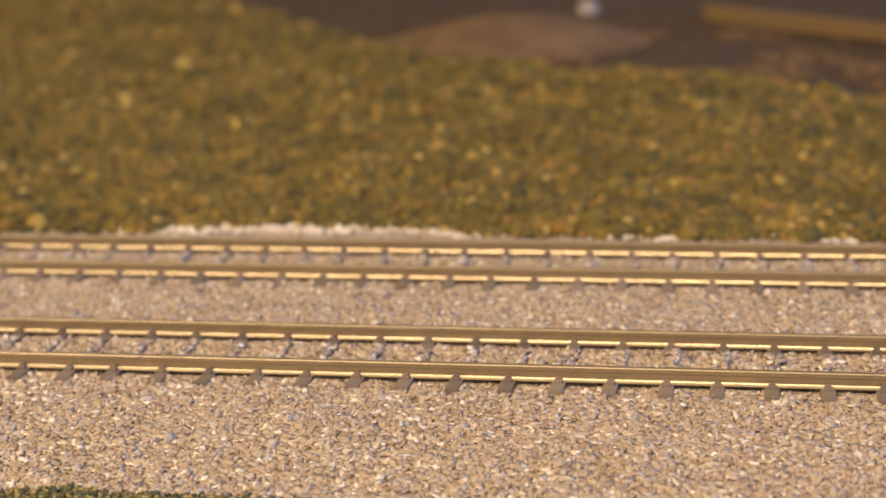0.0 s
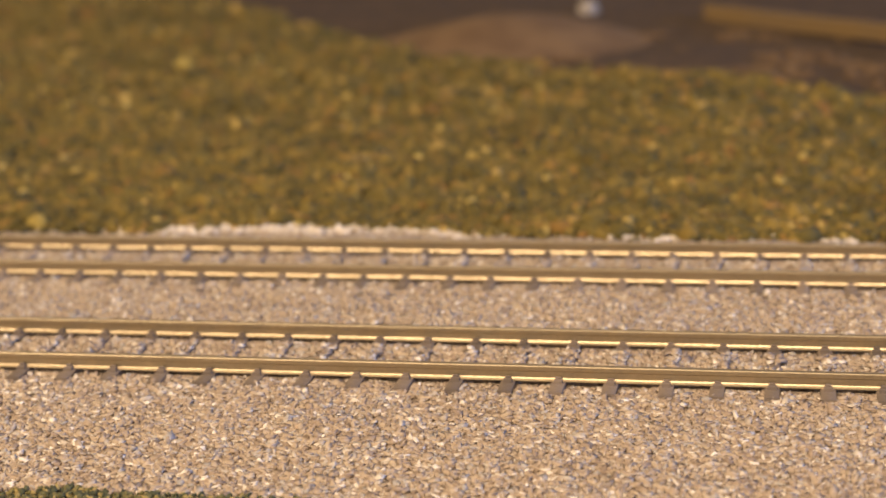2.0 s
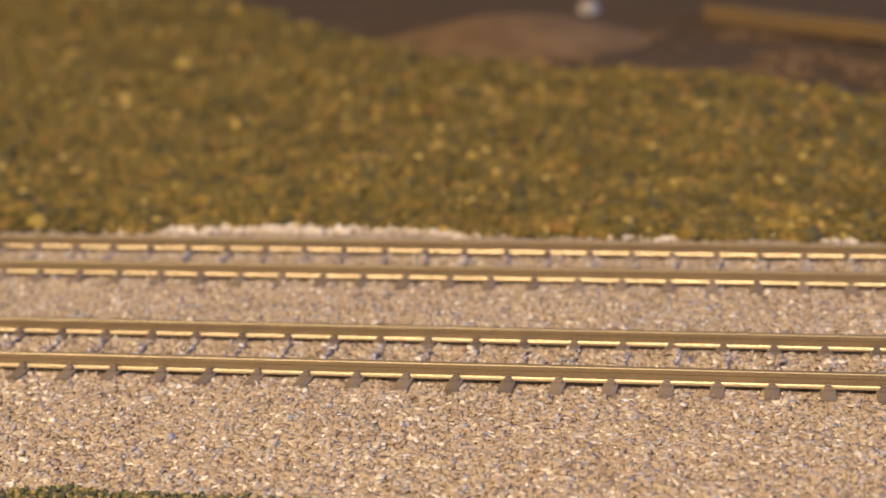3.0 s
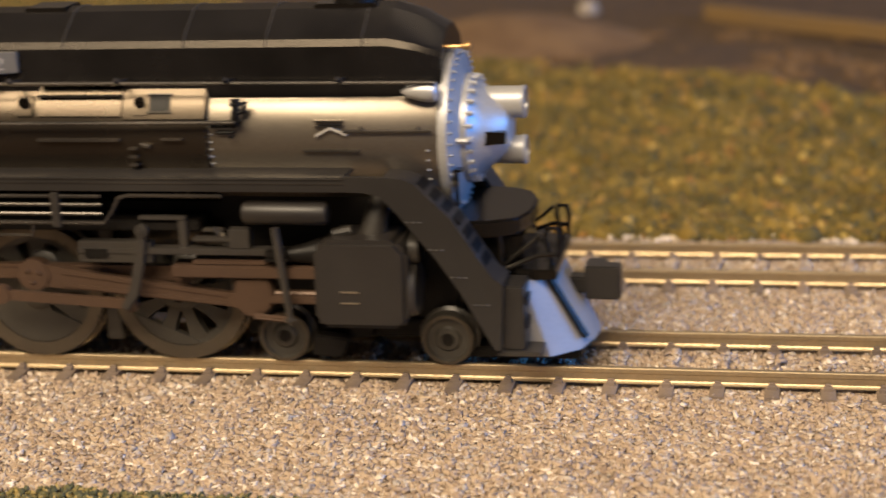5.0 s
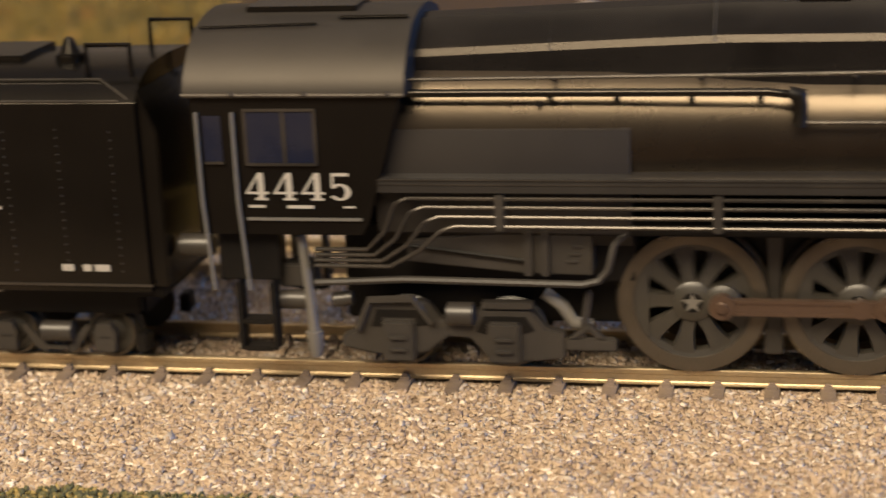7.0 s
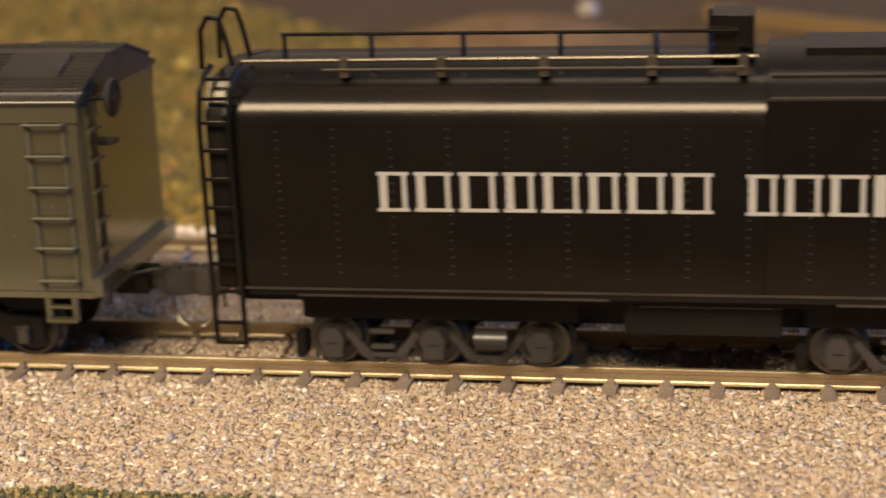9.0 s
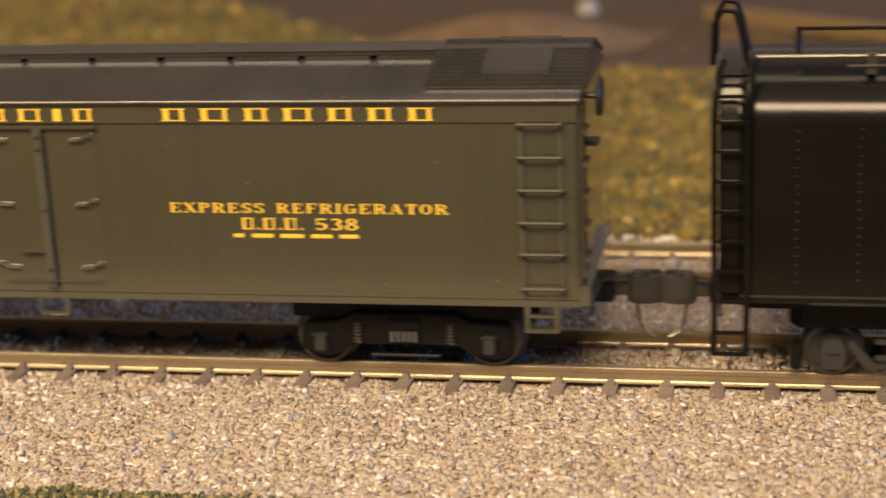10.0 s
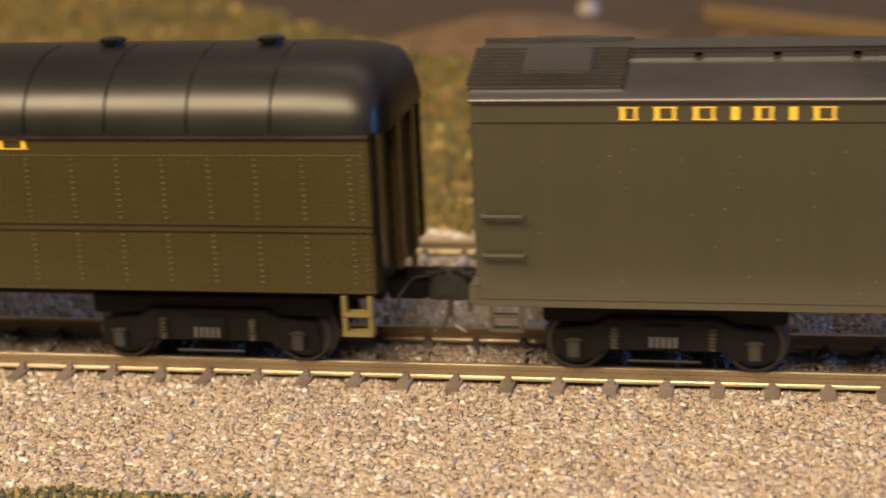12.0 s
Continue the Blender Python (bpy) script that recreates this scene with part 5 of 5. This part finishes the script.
part("eaves_trim", Shape().tube([(-497.6, -18.0, 45.3), (-324, -18.0, 45.3)], 0.17, 6), STEEL, reefer, mirror=True)
part("walk_edge", Shape().tube([(-476, -4.4, 50.6), (-347, -4.4, 50.6)], 0.14, 6), PIPE, reefer)
part("roof_walk", Shape().box(-476, -347, -4.4, 4.4, 49.8, 50.6), ROOF, reefer, bevel=0.08)
for k in range(11):
    x = -470 + k * 11.8
    part("walk_saddle", Shape().prism([(-4.6, 49.0), (4.6, 49.0), (4.5, 49.8), (-4.5, 49.8)], x - 5.3, x + 5.3, "x"), ROOF, reefer)
for x0, x1 in ((-498.2, -475.0), (-347.4, -323.8)):
    deck = part("hatch_platform", Shape().prism([(-15.2, 46.0), (-15.2, 46.9), (-4.2, 50.5), (4.2, 50.5), (15.2, 46.9), (15.2, 46.0), (0, 50.1)], x0, x1, "x"), ROOF, reefer, "slatted ice hatch platform", bevel=0.1)
    sl = Shape()
    for k in range(10):
        y = -14.6 + k * 1.15
        z = 47.05 + (y + 15.2) * 0.327
        sl.box(x0 - 0.3, x1 + 0.3, y - 0.42, y + 0.42, z - 0.25, z + 0.25)
    part("platform_slat", sl, ROOF, deck, org=(CENTRE[0], 0, 0), mirror=True)
    xm = (x0 + x1) / 2 + 1.5
    part("ice_hatch", Shape().loft([[(xm - 5.4, -12, 47.8), (xm + 5.4, -12, 47.8), (xm + 5.4, -5, 50.2), (xm - 5.4, -5, 50.2)], [(xm - 5.2, -12.2, 48.75), (xm + 5.2, -12.2, 48.75), (xm + 5.2, -5.2, 51.05), (xm - 5.2, -5.2, 51.05)]]), ROOF, deck, org=(CENTRE[0], 0, 0), bevel=0.15, mirror=True)
# doors
part("door", Shape().box(-420.0, -400.6, -17.3, -17.0, 15.0, 41.4), OLIVE, reefer, "olive double plug door", bevel=0.1)
part("door_bar", Shape().box(-410.9, -409.3, -18.2, -17.4, 14.6, 41.2).studs([(-410.1, -18.3, z) for z in (16, 18, 28, 38, 40)], 0.7), OLIVEMATT, reefer, bevel=0.2)
for z in (39.3, 28.7, 18.2):
    for s, x in ((1, -419.4), (-1, -401.2)):
        part("hinge", Shape().tube([(x, -17.8, z + 0.5), (x + s * 1.2, -17.8, z + 0.4), (x + s * 1.6, -17.8, z - 0.1), (x + s * 3.8, -17.8, z - 0.2)], 0.22, 6).studs([(x + s * 0.8, -17.9, z + 0.5)], 0.36), OLIVE, reefer)
part("door_rail", Shape().box(-420.4, -400.2, -18.0, -17.4, 41.0, 41.6), OLIVE, reefer, bevel=0.08)
part("door_bottom_rail", Shape().box(-418, -401.5, -17.7, -17.2, 15.6, 15.95), OLIVE, reefer, bevel=0.08)
part("door_latch", Shape().box(-415, -410, -18.2, -17.2, 20.6, 21.0), OLIVE, reefer, bevel=0.08)
rungs = Shape().box(-333.2, -332.5, -17.6, -17.0, 14, 42).box(-327.2, -326.5, -17.6, -17.0, 14, 42)
part("ladder_stile", rungs, OLIVEMATT, reefer, bevel=0.1)
for z in (41.7, 36.6, 31.5, 26.4, 21.4, 15.9):
    part("ladder_rung", Shape().tube([(-333.4, -17.2, z - 0.3), (-333.2, -18.4, z), (-326.6, -18.4, z), (-326.4, -17.2, z - 0.3)], 0.28, 6), OLIVEMATT, reefer)
for z in (27.4, 21.2):
    part("grab_iron", Shape().tube([(-496.2, -17.2, z), (-496.2, -18.4, z), (-490.0, -18.4, z), (-490.0, -17.2, z)], 0.32, 6), OLIVEMATT, reefer)
for x in (-333.0, -495.8):
    part("sill_step", Shape().box(x, x + 0.8, -17.6, -16.6, 8.8, 13).box(x + 4.6, x + 5.4, -17.6, -16.6, 8.8, 13).box(x, x + 5.4, -18.0, -16.4, 8.6, 9.3).box(x, x + 5.4, -17.8, -16.6, 11.0, 11.5), OLIVE, reefer, bevel=0.1, mirror=True)
part("door_step", Shape().tube([(-412.6, -17.4, 13), (-412.6, -17.4, 10.2), (-408.2, -17.4, 10.2), (-408.2, -17.4, 13)], 0.45, 6), OLIVE, reefer)
for x, d in ((-324.5, 1), (-497.0, -1)):
    part("end_sill", Shape().box(min(x, x + d * 1.8), max(x, x + d * 1.8), -17.6, 17.6, 13.0, 16.2), OLIVE, reefer, bevel=0.2)
    part("end_ladder", Shape().box(min(x, x + d * 0.9), max(x, x + d * 0.9), -15.6, -15.0, 17, 44).box(min(x, x + d * 0.9), max(x, x + d * 0.9), -11.6, -11.0, 17, 44), OLIVE, reefer)
    for z in (20, 25, 30, 35, 40):
        part("end_rung", Shape().tube([(x + d * 1.2, -16, z), (x + d * 1.2, -10.8, z)], 0.32, 6), OLIVEMATT, reefer)
part("end_wall", Shape().box(-324.6, -324.2, -16.6, 16.6, 16.2, 45.8), OLIVE, reefer)
part("brake_wheel", Shape().lathe([(-322.2, 3.0), (-321.8, 3.3), (-321.4, 3.0), (-321.8, 2.7)], -8, 44.0, 20).tube([(-324.3, -8, 44), (-321.8, -8, 44)], 0.5, 8).box(-322, -321.6, -11, -5, 43.7, 44.3).box(-322, -321.6, -8.3, -7.7, 41, 47).box(-324.2, -322, -9.5, -6.5, 36.4, 37.2), FRAMEGREY, reefer, "grey brake wheel on the end wall")
dust = Shape()
dust.studs([(random.uniform(-495, -326), -17.24, random.uniform(15, 41)) for _ in range(60)], 0.09)
part("paint_fleck", dust, CHALK, reefer, smooth=0)
part("lettering", sign_shape("nbbinib", -475.2, -443.6, 42.2, 44.2, -17.54, 0.6), YELLOW, reefer, "yellow serifed name in plain shapes")
part("lettering", sign_shape("nbbin", -424.4, -400.6, 42.2, 44.2, -17.54, 0.5), YELLOW, reefer)
part("lettering", sign_shape("nbnbnnn", -389.2, -346.1, 42.2, 44.2, -17.54, 0.5), YELLOW, reefer)
part("lettering", sign_shape("EXPRESS REFRIGERATOR", -389.2, -344.4, 27.4, 29.0, -17.24, 0.24), YELLOW, reefer, smooth=0)
part("lettering", sign_shape("n.n.n.", -377.6, -367.6, 24.7, 26.6, -17.22, 0.2), YELLOW, reefer)
part("lettering", sign_shape("538", -365.6, -358.8, 24.7, 26.6, -17.24, 0.2), YELLOW, reefer, "yellow figures 538", smooth=0)
part("small_lettering", Shape().box(-379.0, -377.4, -17.24, -17.1, 23.4, 24.0).box(-376, -372.6, -17.24, -17.1, 23.4, 24.0).box(-371.4, -367.6, -17.24, -17.1, 23.4, 24.0).box(-366.4, -363, -17.24, -17.1, 23.4, 24.0).box(-361.8, -358.8, -17.24, -17.1, 23.4, 24.0), YELLOW, reefer)
part("car_underframe", Shape().box(-495, -326, -3.5, 3.5, 10, 13.6).box(-496, -326, -14, 14, 12.6, 13.8), UNDER, reefer, bevel=0.3)
for xs in ((-367.1, -339.5), (-483.2, -455.2)):
    c = sum(xs) / 2
    sideframe(reefer, xs, 0, (c - 7.6, c + 7.6))
    part("bolster", Shape().box(c - 2.6, c + 2.6, -13.2, -9, 4.6, 8.6).box(c - 2.2, c + 2.2, -13.5, -13.1, 5.2, 6.6), UNDER, reefer, bevel=0.2, mirror=True)
    for k in range(5):
        part("bolster_rib", Shape().box(c - 2.1 + k * 0.95, c - 1.7 + k * 0.95, -13.75, -13.4, 5.1, 6.9), PILOT, reefer, bevel=0.08)
    part("brake_beam", Shape().tube([(c - 5.6, -12.4, 2.4), (c + 5.6, -12.4, 2.4)], 0.32, 6), UNDER, reefer, mirror=True)
    for x in xs:
        wheelset(reefer, x, 4.7, WHEEL)
knuckle(reefer, -324, 1)
knuckle(reefer, -498, -1)

# ---- baggage coach ----
BROWN = paint("dark olive-brown coach paint", (0.038, 0.027, 0.006), 0.25, dust=0.16, dust_colour=(0.065, 0.047, 0.016), bump=0.06, spec=0.8)
COACHROOF = paint("worn black coach roof", (0.006, 0.0052, 0.0046), 0.33, dust=0.2, dust_colour=(0.03, 0.026, 0.022), spec=0.42, sheen=(1.0, 0.92, 0.82))
coach = vehicle("baggage_coach", -620, "olive-brown riveted model baggage coach with black arched roof", "railway car", "train cars")
C0, C1 = -726.0, -513.6
part("car_body", Shape().box(C0, C1, -17.2, 17.2, 14.2, 39.9), BROWN, coach, "olive-brown riveted coach side", bevel=0.25)
rp = [(-17.7, 39.6), (-17.6, 40.4)] + [(-17.6 * math.cos(radians(a)) ** 0.8, 40.4 + 10.8 * math.sin(radians(a)) ** 1.0) for a in (12, 25, 38, 52, 66, 80)] + [(0, 51.25)]
rp = rp + [(-y, z) for y, z in reversed(rp[:-1])]
ends = [(C1 - 10, 1.0, 0), (C1 - 4, 0.985, -0.4), (C1, 0.95, -1.4), (C1 + 1.2, 0.88, -3.4), (C1 + 2.0, 0.78, -6.0), (C1 + 2.4, 0.7, -8.6)]
rings = [[(C0, y, z) for y, z in rp]] + [[(x, y * k, max(39.6 - (0.6 if x > C1 else 0), z + d * max(0, (z - 39.6)) / 12.3)) for y, z in rp] for x, k, d in ends]
part("roof", Shape().loft(rings), COACHROOF, coach, "black arched roof with rounded end", smooth=50)
sm = Shape()
for x in np.arange(C0 + 8, C1 - 6, 13.5):
    for (ya, za), (yb, zb) in zip(rp[1:8], rp[2:9]):
        sm.tube([(x, ya, za + 0.03), (x, yb, zb + 0.03)], 0.17, 5)
part("roof_seam", sm, BLACK, coach)
part("eaves_trim", Shape().box(C0, C1, -17.75, -17.2, 39.4, 39.8), PIPE, coach, mirror=True)
part("belt_rail", Shape().box(C0, C1, -17.55, -17.1, 24.4, 24.8).box(C0, C1, -17.5, -17.1, 25.4, 25.8).box(C0, C1, -17.5, -17.1, 14.4, 14.8), BROWN, coach, mirror=True)
rv = Shape()
for x in np.arange(C0 + 4, C1 - 1, 7.6):
    rv.studs([(x, -17.25, z) for z in np.arange(16, 36.5, 0.95) if abs(z - 25) > 0.8], 0.24)
rv.studs([(x, -17.25, 36.6) for x in np.arange(C0 + 2, C1 - 1, 0.9)], 0.22).studs([(C1 - 1.2, -17.25, z) for z in np.arange(15.5, 39, 0.9)], 0.17)
# lighter brown puts each rivet's highlight into its colour
part("rivet_row", rv, paint("rivet heads with painted highlights", (0.13, 0.095, 0.04), 0.3, dust=0.2), coach, smooth=0)
part("lettering", sign_shape("nbbinib", -622, -569.2, 37.6, 39.2, -17.26, 0.6), YELLOW, coach, "yellow serifed name in plain shapes")
for x in (-586, -560.2, -533.0):
    part("roof_vent", Shape().lathe([(50.0, 1.6), (51.6, 1.6), (51.7, 2.2), (52.3, 2.2), (52.5, 1.4), (52.5, 0.1)], x, 0, 18, "z"), BLACK, coach)
    part("side_vent", Shape().box(x - 4.6, x - 1.6, -10.9, -8.6, 48.2, 49.3), BLACK, coach, bevel=0.25)
part("end_post", Shape().box(C1 - 0.2, C1 + 1.2, -17.0, -14.6, 14.4, 40).box(C1 - 0.2, C1 + 0.8, -14.6, 14.6, 14.4, 42), BLACK, coach, bevel=0.3, mirror=True)
part("diaphragm", Shape().prism([(-6.4, 15), (-6.4, 42.4), (6.4, 42.4), (6.4, 15), (4.6, 15), (4.6, 40.6), (-4.6, 40.6), (-4.6, 15)], C1 + 0.8, C1 + 2.2, "x"), BROWN, coach, bevel=0.3)
part("end_door", Shape().box(C1 + 0.6, C1 + 1.4, -4.6, 4.6, 15, 40.6), UNDER, coach)
part("sill_step", Shape().box(-519.4, -518.6, -17.4, -15.6, 7.6, 14).box(-515.2, -514.4, -17.4, -15.6, 7.6, 14).box(-519.4, -514.4, -17.8, -15.4, 7.2, 8.0).box(-519.4, -514.4, -17.6, -15.4, 10.4, 11.2), paint("ochre step", (0.16, 0.115, 0.028), 0.5), coach, "ochre step iron", bevel=0.15, mirror=True)
part("car_underframe", Shape().box(C0 + 2, C1 - 2, -4, 4, 9, 14.2).box(C0 + 2, C1 - 2, -14.5, 14.5, 13, 14.3), UNDER, coach, bevel=0.3)
for xs in ((-558.6, -528.1), (-711, -681)):
    c = sum(xs) / 2
    sideframe(coach, xs, 0, (c - 7.6, c + 7.6))
    part("bolster", Shape().box(c - 3.2, c + 3.2, -13.2, -9, 4.6, 8.6).box(c - 2.6, c + 2.6, -13.5, -13.1, 5.2, 6.6), UNDER, coach, bevel=0.2, mirror=True)
    for k in range(5):
        part("bolster_rib", Shape().box(c - 2.1 + k * 0.95, c - 1.7 + k * 0.95, -13.75, -13.4, 5.1, 6.9), PILOT, coach, bevel=0.08)
    part("brake_beam", Shape().tube([(c - 5.6, -12.4, 2.4), (c + 5.6, -12.4, 2.4)], 0.32, 6), UNDER, coach, mirror=True)
    for x in xs:
        wheelset(coach, x, 4.7, WHEEL)
knuckle(coach, -512, 1)


# ---- vertical boards of the refrigerator car's side ----
CENTRE[0] = 0.0
board_mesh = mesh_of("board", Shape().prism([(-0.51, -17.16), (-0.48, -17.2), (0.48, -17.2), (0.51, -17.16)], 14.0, 41.9, "z"), vary(OLIVE, 0.94, 1.04), smooth=0)
for k in range(169):
    board = new("board", board_mesh)
    board.parent = reefer
    board.location = ((-496.49 + 1.02 * k + 411) * MM, 0, 0)


# ---- movement ----
def motions():
    for ob, centre in vehicles:
        walk(ob, [(t, pose((x + centre) * MM, 0, 0)) for t, x in X_AT])
    ticks = [k / 15 for k in range(181)]
    for ax, (x, _, z), r in rolling:
        c = -40 if ax.parent is loco else (-230 if ax.parent is tender else (-411 if ax.parent is reefer else -620))
        walk(ax, [(t, pose((x - c) * MM, 0, z * MM, 0, math.degrees((run(t) - run(7.0)) / r), 0)) for t in ticks])
    rods, fars, mains, heads, levers, links, eccs = [], [], [], [], [], [], []
    for t in ticks:
        a = (run(t) - run(7.0)) / R_D
        px, pz = 4.6 * math.cos(a), -4.6 * math.sin(a)
        rods.append((t, pose((DRIVERS[0] + 40 + px) * MM, 0, (R_D + pz) * MM)))
        fars.append((t, pose((DRIVERS[0] + 40 + 4.6 * math.sin(a)) * MM, 0, (R_D + 4.6 * math.cos(a)) * MM)))
        tilt = math.asin(pz / L_ROD)
        mains.append((t, pose((mx + 40 + px) * MM, 0, (R_D + pz) * MM, 0, math.degrees(tilt), 0)))
        hx = mx + px + L_ROD * math.cos(tilt)
        heads.append((t, pose((hx + 40) * MM, 0, R_D * MM)))
        levers.append((t, pose((19.3 + 40) * MM, -17.2 * MM, 22.6 * MM, 0, -math.degrees(math.atan2((hx - 12) * 0.6, 13)), 0)))
        bx = 0.85 + 4.5 * math.sin(a)
        sw = math.atan2(bx, 12)
        links.append((t, pose((-3.4 + 40) * MM, -17 * MM, 23 * MM, 0, -math.degrees(sw), 0)))
        ex, ez = -3.4 + 12 * math.sin(sw), 23 - 12 * math.cos(sw)
        cx, cz = mx + 2.6 * math.sin(a), R_D + 2.6 * math.cos(a)
        eccs.append((t, pose((ex + 40) * MM, 0, ez * MM, 0, math.degrees(math.atan2(cz - ez, ex - cx)), 0)))
    for ob, rows in ((side_rod, rods), (far_rod, fars), (main_rod, mains), (crosshead, heads), (lever, levers), (link, links), (ecc, eccs)):
        walk(ob, rows)


motions()
